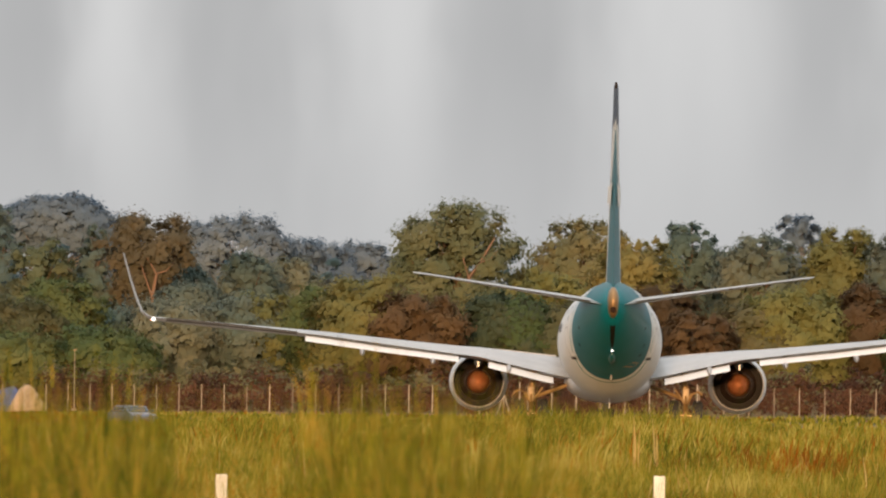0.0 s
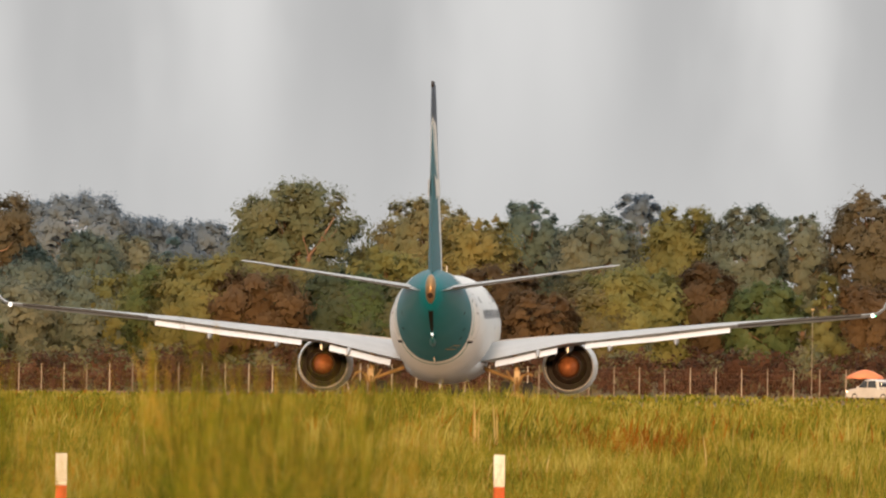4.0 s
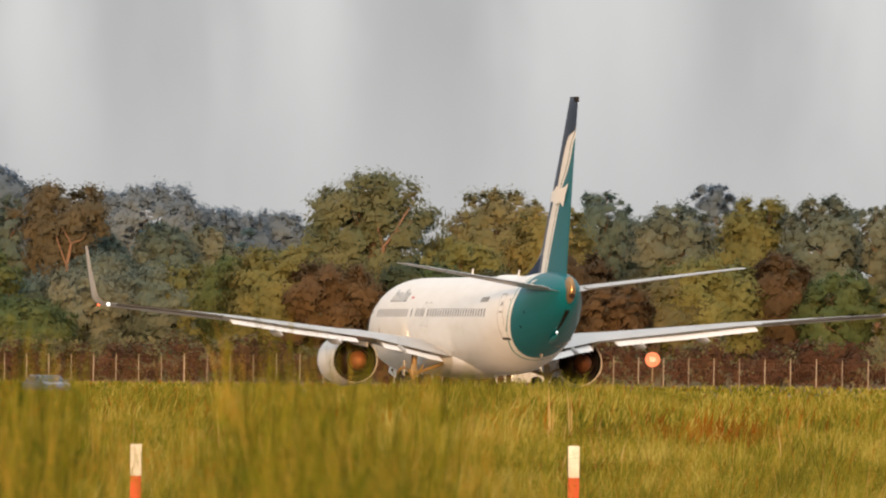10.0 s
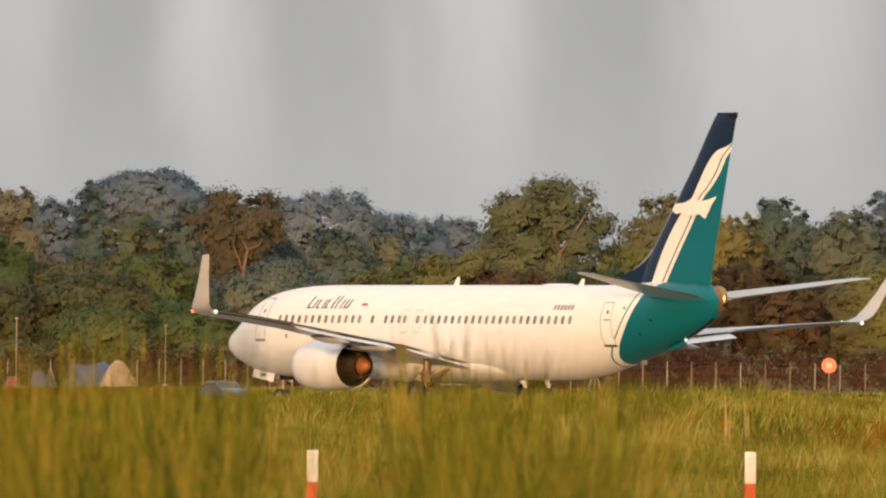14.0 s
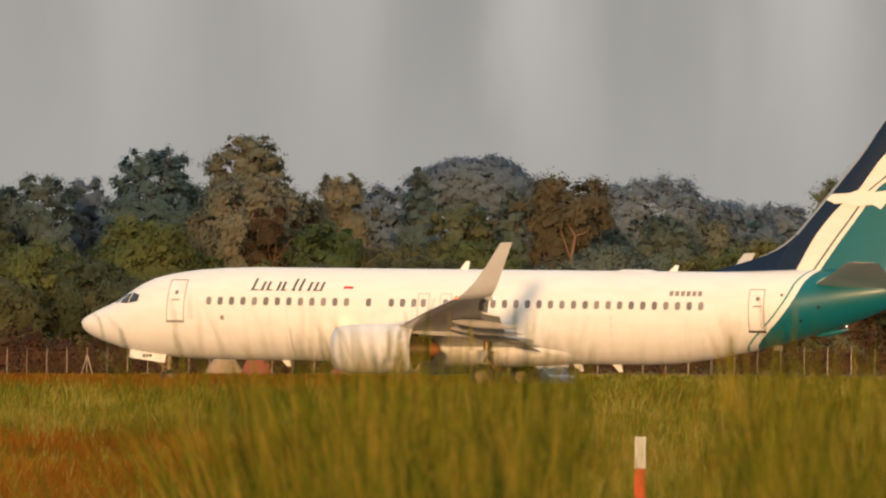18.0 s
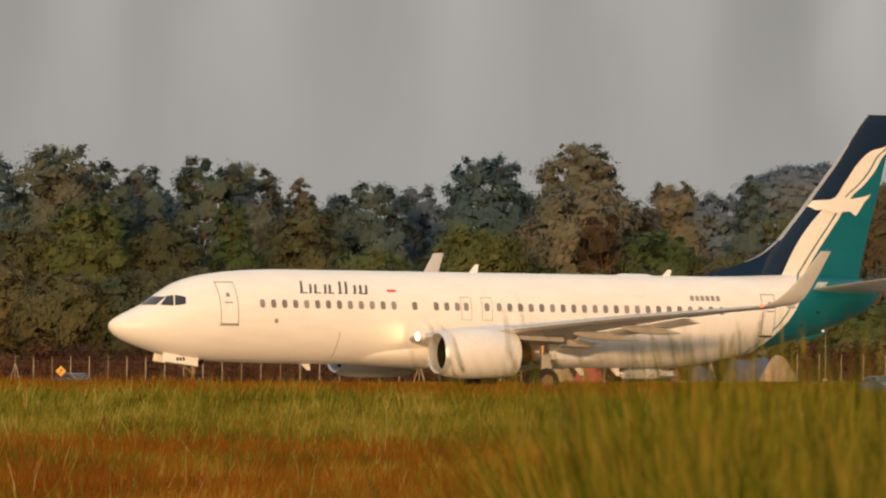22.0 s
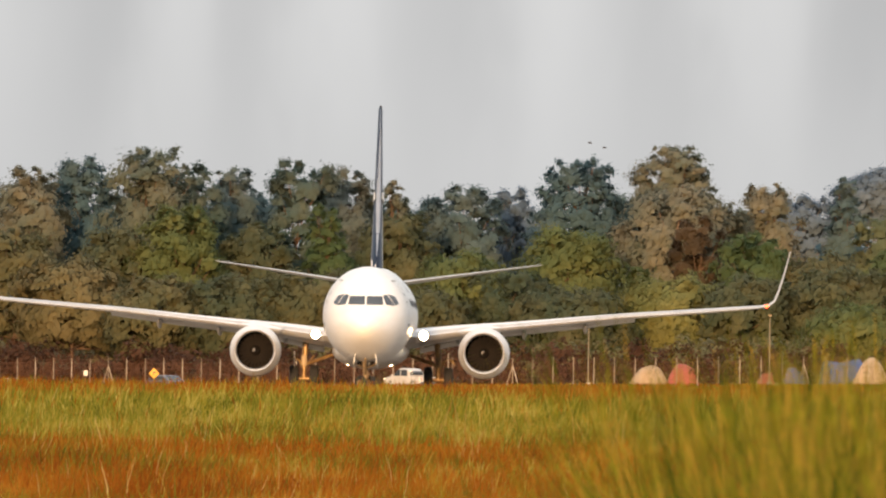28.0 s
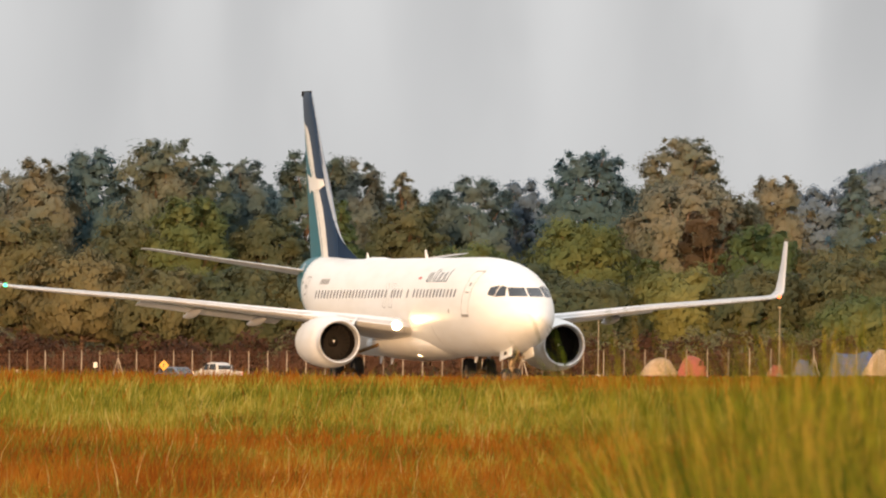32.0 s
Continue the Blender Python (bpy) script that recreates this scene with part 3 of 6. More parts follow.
        for x, le, te, z, t, lean in S[1:4]:
            rings.append([(side * x, aft(te - (te - le) * 0.3), z + t * 0.25 + 0.012), (side * x, aft(te + 0.015), z - 0.01), (side * x, aft(te - (te - le) * 0.3), z - t * 0.2 - 0.012)])
        part("elevator", loft(bm, rings), M_WING, stab)
    # fin, dorsal fillet, rudder joint, bird
    bm = bmesh.new()
    zs = [4.9, 5.3, 5.7, 6.2, 6.85, 7.6, 8.5, 9.5, 10.5, 11.5, 12.2, 12.58, 12.7]
    rings = []
    for z in zs:
        le, te = fin_edges(z)
        t = 0.72 * (1 - (z - 5.3) / 10.5) * (1 if z < 12.6 else 0.6)
        rings.append([Vector((h * t / 2, aft(le + (te - le) * k), z)) for k, h in foil(12)])
    fin = part("fin", loft(bm, rings), M_FIN, P, "navy and teal fin with a white swoosh", 50)
    CREST = [(27.8, 5.38), (28.6, 5.43), (29.2, 5.53), (30.35, 5.84), (31.2, 6.10), (31.85, 6.36), (32.4, 6.68), (32.83, 7.12)]
    bm = bmesh.new()
    rings = []
    for i in range(22):
        a = 27.8 + 5.03 * i / 21
        top = sum(lerp_table(CREST, a + d)[0] for d in (-0.25, 0, 0.25)) / 3
        w = 0.03 + 0.13 * i / 21
        rings.append([(-w, aft(a), 5.2), (-w * 0.7, aft(a), 5.2 + (top - 5.2) * 0.6), (0, aft(a), top), (w * 0.7, aft(a), 5.2 + (top - 5.2) * 0.6), (w, aft(a), 5.2)])
    part("dorsal_fillet", loft(bm, rings), surface("navy_paint", [NAVY, (0.006, 0.021, 0.055)], 0.6, spec=0.12), fin, "navy dorsal fillet")
    crest = [(0, aft(a) + 0.015, sum(lerp_table(CREST, a + d)[0] for d in (-0.25, 0, 0.25)) / 3) for a in (31.2, 31.6, 32.0, 32.35, 32.6, 32.83)]
    part("fillet_edge", tube(bmesh.new(), crest, [0.012, 0.022, 0.032, 0.042, 0.05, 0.055], 8), M_FINEDGE, fin, "bare metal fillet edge")
    outline = [(34.24, 8.65), (34.5, 8.9), (34.95, 8.92), (35.35, 8.95), (35.8, 9.12), (36.45, 9.0), (37.0, 9.08), (37.5, 9.22), (37.15, 8.85), (36.95, 8.55), (36.72, 8.25), (36.35, 8.45), (35.9, 8.4), (35.5, 8.35), (35.06, 8.5), (34.65, 8.47)]
    for side in (-1, 1):
        bm = bmesh.new()
        f = bm.faces.new([bm.verts.new((0, aft(a), z)) for a, z in outline])
        bmesh.ops.triangulate(bm, faces=[f])
        bmesh.ops.subdivide_edges(bm, edges=bm.edges, cuts=2)
        for v in bm.verts:
            v.co.x = side * (fin_half(19.6 - v.co.y, v.co.z) * 1.05 + 0.03)
        part("fin_emblem", bm, surface("emblem_white", [(0.76, 0.74, 0.68), (0.82, 0.80, 0.75)], 0.4), fin, "plain white emblem shape")
    bm = bmesh.new()
    rings = []
    for z in (7.1, 8.5, 10.5, 12.2, 12.58):
        le, te = fin_edges(z)
        t = 0.5 * (1 - (z - 5.3) / 9) * (0.30 if z > 8 else 0.2)
        rings.append([(0, aft(le - 0.03), z), (t, aft(le + 0.07), z), (t * 1.12, aft(le + 0.13), z), (-t * 1.12, aft(le + 0.13), z), (-t, aft(le + 0.07), z)])
    part("fin_leading_edge", loft(bm, rings), M_FINEDGE, fin, "bare metal fin leading edge", 60)
    bm = bmesh.new()
    tube(bm, [(0, aft(34.7), 6.0), (0, aft(35.3), 7.5), (0, aft(37.4), 12.3)], [0.012] * 3, 6)
    part("rudder_hinge", bm, M_LINE, fin)
    bm = bmesh.new()
    turned(bm, [(aft(37.5), 0.22), (aft(37.8), 0.21), (aft(38.02), 0.17), (aft(38.14), 0.09), (aft(38.17), 0.01)], 20, "y", (0, 0, 0), True)
    for v in bm.verts:
        v.co.z = 4.86 + v.co.z * 2.6
    part("exhaust_outlet", bm, M_APU, P, "bare metal tail exhaust")
    part("outlet_mouth", turned(bmesh.new(), [(aft(38.0), 0.10), (aft(38.19), 0.11), (aft(38.2), 0.08), (aft(38.19), 0.01)], 14, "y", (0, 0, 4.62), True), M_CORE, P, "sooty exhaust mouth")
    part("panel_outline", skin_frame(bmesh.new(), 32.35, 32.95, 2.56, 2.74, 1, 0.04), M_STRUT, P, "ochre access panel outline")
    bm = bmesh.new()
    low = lambda a: smooth_hull(a)[1]
    loft(bm, [[(-w, aft(a), low(a) + 0.03), (-w, aft(a), low(a) - 0.012), (w, aft(a), low(a) - 0.012), (w, aft(a), low(a) + 0.03)] for a, w in ((35.3, 0.03), (35.9, 0.06), (36.6, 0.08), (37.2, 0.09), (37.75, 0.08))])
    part("exhaust_soot", bm, M_DARK, P, "sooty panel under the tail exhaust")
    for side, a, z in ((1, 34.2, 3.9), (1, 33.4, 3.3), (-1, 34.2, 3.9), (-1, 33.4, 3.3), (1, 33.0, 2.95), (-1, 32.6, 4.4), (1, 32.6, 4.4)):
        part("vent_port", skin_patch(bmesh.new(), ((a, z), (a + 0.12, z), (a + 0.12, z + 0.1), (a, z + 0.1)), side, 0.01, 1, 1), M_DARK, P)
    bm = bmesh.new()
    bmesh.ops.create_uvsphere(bm, u_segments=8, v_segments=6, radius=0.045, matrix=Matrix.Translation((0, aft(35.2), 3.14)))
    part("tail_skid_lamp", bm, M_NAVW, P)
    bm = bmesh.new()
    rings = []
    for i in range(9):
        u = i / 8
        a, r = 33.8 + 1.5 * u, 0.02 + 0.11 * math.sin(math.pi * u) ** 0.7
        rings.append([(r * math.cos(k * math.tau / 10), aft(a), low(a) - 0.05 - 0.16 * u + r * math.sin(k * math.tau / 10)) for k in range(10)])
    part("tail_skid", loft(bm, rings), M_TEAL, P, "small teal tail skid", 60)
    part("drain_mast", box(bmesh.new(), (0, aft(32.1), 2.16), (0.05, 0.4, 0.2), bevel=0.015), M_LINE, P)
    bm = bmesh.new()
    loft(bm, [[(-w, aft(a), z), (w, aft(a), z), (w, aft(a + 0.12), z + 0.05), (-w, aft(a + 0.12), z + 0.05)] for a, z, w in ((37.3, 12.55, 0.03), (37.36, 12.6, 0.05))])
    loft(bm, [[(-0.05, aft(a), 12.52), (0.05, aft(a), 12.52), (0.04, aft(a), 12.74), (-0.04, aft(a), 12.74)] for a in (37.36, 38.1, 38.78)])
    part("fin_cap", bm, M_DARK, fin, "black fin tip cap", 40)
    # pale strips in a row, laid on the skin over the tailplane
    for side in (-1, 1):
        for a, z in ((34.1, 4.98), (34.2, 5.07), (34.3, 5.15), (34.4, 5.22)):
            part("vane", skin_patch(bmesh.new(), ((a, z), (a + 0.55, z + 0.01), (a + 0.55, z + 0.045), (a, z + 0.03)), side, 0.03, 3, 1), M_WHITE, P, "small white strip on the skin")
    # antennas
    for a, z, h in ((17.6, 5.38, 0.42), (27.2, 5.38, 0.34), (9.4, 1.38, -0.3), (22.9, 1.36, -0.34), (24.7, 1.36, -0.34)):
        bm = bmesh.new()
        loft(bm, [[(-0.02, aft(a - 0.2), z), (0.02, aft(a - 0.2), z), (0.02, aft(a + 0.24), z), (-0.02, aft(a + 0.24), z)],
                  [(-0.01, aft(a + 0.14), z + h), (0.01, aft(a + 0.14), z + h), (0.01, aft(a + 0.32), z + h), (-0.01, aft(a + 0.32), z + h)]])
        part("blade_antenna", bm, M_WHITE, P, "white blade antenna")
    bm = bmesh.new()
    loft(bm, [[(x, aft(a), 5.38 + h * math.sqrt(max(0, 1 - (x / 0.5) ** 2))) for x in (-0.5, -0.35, -0.15, 0.15, 0.35, 0.5)] for a, h in ((24.6, 0.02), (25.0, 0.14), (26.2, 0.14), (26.7, 0.02))], False, False)
    part("satcom_dome", bm, M_WHITE, P)
    # engines
    for side in (-1, 1):
        X, Z = side * 4.83, 1.89
        eng = part("nacelle", turned(bmesh.new(), [(aft(13.62), 0.955), (aft(13.9), 1.03), (aft(14.6), 1.09), (aft(15.4), 1.08), (aft(16.2), 1.04), (aft(16.9), 0.97), (aft(17.05), 0.955), (aft(17.0), 0.925), (aft(16.4), 0.91)], 40, "y", (X, 0, Z)), M_NACELLE, P, "white engine nacelle", 40)
        part("inlet_lip", turned(bmesh.new(), [(aft(13.63), 0.957), (aft(13.45), 0.915), (aft(13.38), 0.87), (aft(13.42), 0.82), (aft(13.6), 0.785), (aft(13.8), 0.775)], 40, "y", (X, 0, Z)), M_LIP, eng, "polished metal inlet lip")
        # duct, blades and spinner carry the inlet's shade in their colour
        part("inlet_duct", turned(bmesh.new(), [(aft(13.8), 0.776), (aft(14.3), 0.78), (aft(14.7), 0.79), (aft(14.75), 0.1)], 40, "y", (X, 0, Z)), M_DARK, eng, "inlet duct coloured as dark as its shade")
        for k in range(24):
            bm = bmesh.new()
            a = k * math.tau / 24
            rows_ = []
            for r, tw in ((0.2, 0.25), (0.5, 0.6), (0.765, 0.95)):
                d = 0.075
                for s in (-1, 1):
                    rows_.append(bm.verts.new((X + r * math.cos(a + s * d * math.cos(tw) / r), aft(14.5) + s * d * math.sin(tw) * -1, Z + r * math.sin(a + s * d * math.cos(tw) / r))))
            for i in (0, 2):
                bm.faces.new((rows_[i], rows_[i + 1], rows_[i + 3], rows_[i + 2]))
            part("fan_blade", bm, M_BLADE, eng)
        sp = part("spinner", turned(bmesh.new(), [(aft(14.02), 0.01), (aft(14.1), 0.08), (aft(14.3), 0.17), (aft(14.55), 0.24)], 20, "y", (X, 0, Z)), M_BLADE, eng, "shade-dark spinner with a white mark")
        part("spinner_mark", turned(bmesh.new(), [(aft(14.06), 0.035), (aft(14.09), 0.065), (aft(14.10), 0.04)], 10, "y", (X + 0.02, 0, Z + 0.01)), M_WHITE, sp)
        part("core_cowl", turned(bmesh.new(), [(aft(16.3), 0.70), (aft(17.0), 0.62), (aft(17.6), 0.50), (aft(17.75), 0.48), (aft(17.7), 0.45), (aft(17.3), 0.44)], 28, "y", (X, 0, Z)), M_BRONZE, eng, "bronze core cowl")
        part("nozzle_ring", turned(bmesh.new(), [(aft(17.74), 0.485), (aft(17.78), 0.48), (aft(17.78), 0.42), (aft(17.6), 0.41)], 28, "y", (X, 0, Z)), M_CORE, eng, "heat-stained nozzle ring")
        part("exhaust_plug", turned(bmesh.new(), [(aft(17.3), 0.43), (aft(17.65), 0.38), (aft(17.95), 0.27), (aft(18.12), 0.14), (aft(18.2), 0.02)], 20, "y", (X, 0, Z), True), M_HOT, eng, "brown metal exhaust plug")
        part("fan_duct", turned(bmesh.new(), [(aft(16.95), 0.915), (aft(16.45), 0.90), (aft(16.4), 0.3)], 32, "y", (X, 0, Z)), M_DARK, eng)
        bm = bmesh.new()
        loft(bm, [[(X - 0.05, aft(14.6), Z + 1.0), (X + 0.05, aft(14.6), Z + 1.0), (X + 0.05, aft(14.6), Z + 1.06), (X - 0.05, aft(14.6), Z + 1.06)],
                  [(X - 0.2, aft(16.2), Z + 0.75), (X + 0.2, aft(16.2), Z + 0.75), (X + 0.16, aft(16.2), 2.72), (X - 0.16, aft(16.2), 2.72)],
                  [(X - 0.12, aft(17.8), Z + 0.62), (X + 0.12, aft(17.8), Z + 0.62), (X + 0.12, aft(17.8), 2.7), (X - 0.12, aft(17.8), 2.7)],
                  [(X - 0.03, aft(19.6), 2.45), (X + 0.03, aft(19.6), 2.45), (X + 0.03, aft(19.6), 2.65), (X - 0.03, aft(19.6), 2.65)]])
        part("pylon", bm, M_WING, eng, "grey engine pylon", 30)
        bm = bmesh.new()
        loft(bm, [[(X - side * 0.78, aft(14.3), Z + 0.62), (X - side * 0.8, aft(15.3), Z + 0.64), (X - side * 0.78, aft(15.3), Z + 0.6)],
                  [(X - side * 1.2, aft(15.0), Z + 1.02), (X - side * 1.2, aft(15.35), Z + 1.02), (X - side * 1.18, aft(15.2), Z + 1.0)]])
        part("nacelle_chine", bm, M_NACELLE, eng)
    # main gear
    wheels = []
    for side in (-1, 1):
        X = side * 2.86
        g = part("main_gear", tube(bmesh.new(), [(X, 0, PAD + 0.56), (X, 0.0, 1.3), (X * 0.98, -0.05, 2.3)], [0.09, 0.10, 0.14], 12), M_STRUT, P, "ochre steel main gear leg")
        part("axle", tube(bmesh.new(), [(X - 0.62, 0, PAD + 0.56), (X + 0.62, 0, PAD + 0.56)], [0.09, 0.09], 10), M_STRUT, g)
        part("side_brace", tube(bmesh.new(), [(X * 0.97, 0, 1.35), (X * 0.5, 0.1, 1.85)], [0.07, 0.07], 8), M_STRUT, g)
        part("torque_link", tube(bmesh.new(), [(X, -0.1, 0.92), (X, -0.42, 1.2), (X, -0.12, 1.5)], [0.05, 0.04, 0.05], 8), M_STRUT, g)
        # arc added to imitate the sunlit edge of the gear door
        part("lit_edge_arc", tube(bmesh.new(), [(X + side * 0.06, -0.14, 1.18), (X + side * 0.22, -0.2, 1.52), (X + side * 0.42, -0.22, 1.62), (X + side * 0.6, -0.2, 1.54), (X + side * 0.7, -0.16, 1.36)], [0.05, 0.06, 0.06, 0.055, 0.04], 8), M_STRUT, g, "curved ochre tube standing for a gear door's lit edge")
        part("drag_link", tube(bmesh.new(), [(X - side * 0.05, -0.1, 1.2), (X - side * 0.42, -0.12, 1.72)], [0.05, 0.04], 8), M_STRUT, g)
        part("trunnion", box(bmesh.new(), (X, -0.05, 1.5), (0.26, 0.3, 0.5), bevel=0.05), M_STEEL, g)
        bm = bmesh.new()
        box(bm, (X + side * 0.42, 0.0, 1.55), (0.04, 0.5, 0.7), bevel=0.015)
        part("gear_door", bm, M_WING, g, "white gear door plate")
        for s in (-1, 1):
            w = wheel(X + s * 0.43, 0.0, PAD + 0.56, 0.56, 0.38, g)
            wheels.append((w, 0.56))
    nose = part("nose_gear", tube(bmesh.new(), [(0, 0, 0.34), (0, 0, 0.9), (0, -0.06, 1.7)], [0.10, 0.12, 0.15], 12), M_STEEL, P, "steel nose gear leg")
    nose.location = (0, aft(4.0), PAD)
    part("axle", tube(bmesh.new(), [(-0.3, 0, 0.34), (0.3, 0, 0.34)], [0.05, 0.05], 10), M_STEEL, nose)
    part("torque_link", tube(bmesh.new(), [(0, 0.06, 0.5), (0, 0.3, 0.72), (0, 0.06, 0.95)], [0.035, 0.03, 0.035], 8), M_STEEL, nose)
    bm = bmesh.new()
    turned(bm, [(0.2, 0.02), (0.21, 0.09), (0.06, 0.1)], 14, "y", (0, 0, 1.22), True)
    part("taxi_lamp", bm, M_TAXI, nose, "unlit taxi lamp")
    for s in (-1, 1):
        w = wheel(s * 0.23, 0.0, 0.345, 0.345, 0.24, nose)
        wheels.append((w, 0.34))
    for s in (-1, 1):
        bm = bmesh.new()
        box(bm, (s * 0.46, aft(3.15), 1.46), (0.035, 1.72, 0.38), Matrix.Translation((s * 0.46, aft(3.15), 1.46)) @ Euler((radians(7.5), radians(-s * 8), 0)).to_matrix().to_4x4() @ Matrix.Translation((-s * 0.46, -aft(3.15), -1.46)), 0.012)
        d = part("nose_gear_door", bm, M_WHITE, P, "white nose gear door")
        bm = bmesh.new()
        for i in range(3):
            box(bm, (s * 0.487, aft(3.0 + 0.15 * i), 1.48), (0.012, 0.1, 0.14))
        part("door_link", tube(bmesh.new(), [(s * 0.43, aft(3.5), 1.36), (s * 0.08, aft(3.9), 1.2)], [0.03, 0.03], 6), M_STEEL, d)
        part("door_marking", bm, M_TITLE, d, "dark unreadable marking bars")
    # no opening here: a near-black plate imitates the bay's shade
    part("bay_shade_plate", box(bmesh.new(), (0, aft(4.3), 1.44), (0.72, 0.06, 0.34), bevel=0.02), M_DARK, P, "dark plate standing for the shaded nose gear bay")
    part("drag_strut", tube(bmesh.new(), [(0, aft(3.9), 0.95), (0, aft(2.9), 1.55)], [0.05, 0.05], 8), M_STEEL, P)
    return P, wheels, nose


def wheel(x, y, z, r, w, parent):
    """A wheel as a part with its tyre and rim, turning round its own axle."""
    hub = part("wheel", turned(bmesh.new(), [(-w * 0.36, 0.05), (-w * 0.36, r * 0.5), (w * 0.36, r * 0.5), (w * 0.36, 0.05)], 20, "x", (0, 0, 0), True), M_STEEL, parent, "grey wheel rim")
    hub.location = (x, y, z)
    part("tyre", turned(bmesh.new(), [(-w * 0.38, r * 0.55), (-w * 0.5, r * 0.72), (-w * 0.46, r * 0.92), (-w * 0.25, r), (w * 0.25, r), (w * 0.46, r * 0.92), (w * 0.5, r * 0.72), (w * 0.38, r * 0.55)], 28, "x"), M_TYRE, hub, "worn black tyre")
    return hub


plane, plane_wheels, nose_gear = airliner()

TAXI = (
    (0.0, 7.74, 564.15, 0.40), (0.5, 7.57, 568.27, 0.86), (1.0, 7.47, 572.40, 1.10), (1.5, 7.49, 576.52, 1.40),
    (2.0, 7.53, 580.65, 1.62), (2.5, 7.60, 584.79, 1.84), (3.0, 7.77, 588.91, 2.33), (3.5, 7.90, 593.03, 2.53),
    (5.5, 8.41, 609.23, 1.93), (6.0, 8.53, 613.11, 1.40), (6.5, 8.59, 616.91, 0.47), (7.0, 8.57, 620.61, -0.73),
    (7.5, 8.48, 624.22, -1.91), (8.0, 8.37, 627.70, -3.16), (8.5, 8.18, 631.07, -4.66), (9.0, 7.88, 634.29, -6.45),
    (9.5, 7.47, 637.37, -8.67), (10.0, 6.98, 640.30, -10.93), (10.5, 6.42, 643.09, -13.31), (11.0, 5.74, 645.73, -15.61),
    (11.5, 4.95, 648.25, -18.04), (12.0, 4.07, 650.65, -20.59), (12.5, 3.08, 652.94, -23.29), (13.0, 1.98, 655.12, -26.43),
    (13.5, 0.84, 657.19, -30.01), (14.0, -0.43, 659.12, -33.88), (15.5, -4.77, 664.06, -47.41), (17.5, -11.81, 668.41, -67.78),
    (18.0, -13.71, 669.04, -73.36), (18.5, -15.65, 669.48, -79.10), (19.0, -17.58, 669.70, -84.96), (19.5, -19.47, 669.74, -90.87),
    (20.0, -21.33, 669.58, -96.82), (20.5, -23.13, 669.24, -102.77), (21.0, -24.83, 668.72, -108.71), (21.5, -26.44, 668.04, -114.57),
    (22.0, -27.96, 667.19, -120.40), (22.5, -29.41, 666.17, -126.19), (23.0, -30.83, 665.04, -132.09), (23.5, -32.08, 663.75, -137.99),
    (24.0, -33.19, 662.33, -143.74), (24.5, -34.16, 660.80, -149.50), (25.0, -35.02, 659.19, -155.19), (25.5, -35.75, 657.51, -160.62),
    (28.0, -37.13, 648.91, -182.43), (30.0, -36.49, 643.14, -194.06), (32.0, -35.16, 638.15, -198.04),
)


def taxi_at(t):
    """Place and heading of the airliner between the rows of TAXI."""
    return lerp_table(TAXI, t)


def rise_at(t):
    """The nose stands a little high while the airliner climbs on to the pad."""
    return lerp_table(((0.0, 0.45), (4.0, 0.45), (7.0, 0.30), (13.0, 0.0), (32.0, 0.0)), t)[0]


def motions():
    # the airliner rolls out, turns round on the pad and comes back
    walk(plane, [(t, pose(x, y, pad_rise(y), rise_at(t), 0, -h)) for t, x, y, h in TAXI])
    steer = []
    for i in range(33):
        t = float(i)
        x0, y0, h0 = taxi_at(max(t - 0.5, 0))
        x1, y1, h1 = taxi_at(min(t + 0.5, SPAN))
        run, turn = math.hypot(x1 - x0, y1 - y0), radians(h1 - h0)
        steer.append((t, pose(0, aft(4.0), PAD, 0, 0, -math.degrees(math.atan2(15.6 * turn, max(run, 0.5))) * 0.9)))
    walk(nose_gear, steer)
    for w, r in plane_wheels:
        rows, s = [], 0.0
        home = w.location.copy()
        n = 321
        px = None
        for i in range(n):
            t = i * SPAN / (n - 1)
            x, y, h = taxi_at(t)
            if px:
                s += min(math.hypot(x - px[0], y - px[1]), 1.4 * r)
            px = (x, y)
            rows.append((t, Matrix.Translation(home) @ Matrix.Rotation(-s / r, 4, "X")))
        walk(w, rows)
    drive()
    fly()


# ---- ground ----
def ground_z(x, y):
    """The field rises from the camera to the pad, and from the pad to the fence road."""
    if y < 100:
        return -1.55
    if y < 540:
        return -1.55 + 1.5 * (y - 100) / 440
    if y < 950:
        return -0.05
    # the land falls away to the left, and from the fence down to its road
    left = max(0.0, min(1.0, (-30 - x) / 60))
    step = max(0.0, min(1.0, (1394 - (x + 122) * 1.2078 - y) / 11))
    far = 1.76 + 0.006 * max(-160, min(107, x)) - left * (0.4 + 0.5 * step)
    if y < 1237:
        return -0.05 + (far + 0.05) * (y - 950) / 287
    if y < 1390:
        return far
    return far + min(9.0, (y - 1390) * 0.09)      # a wooded bank


M_EARTH = surface("field_soil", [(0.06, 0.050, 0.010), (0.11, 0.078, 0.016), (0.14, 0.080, 0.022)], 0.95, scale=0.08, fine=2.0, bump=0.4)
M_ASPHALT = surface("pad_concrete", [(0.17, 0.135, 0.10), (0.26, 0.205, 0.15)], 0.85, scale=0.1, fine=6, bump=0.3)
M_DUST = surface("laterite_road", [(0.16, 0.08, 0.045), (0.24, 0.12, 0.07)], 0.95, scale=0.2, fine=5, bump=0.3)


def sheet(name, xs, ys, height, material):
    me = bpy.data.meshes.new(name)
    vs = [(x, y, height(x, y)) for y in ys for x in xs]
    n = len(xs)
    fs = [(j * n + i, j * n + i + 1, (j + 1) * n + i + 1, (j + 1) * n + i) for j in range(len(ys) - 1) for i in range(n - 1)]
    me.from_pydata(vs, [], fs)
    me.materials.append(material)
    return new(name, me)


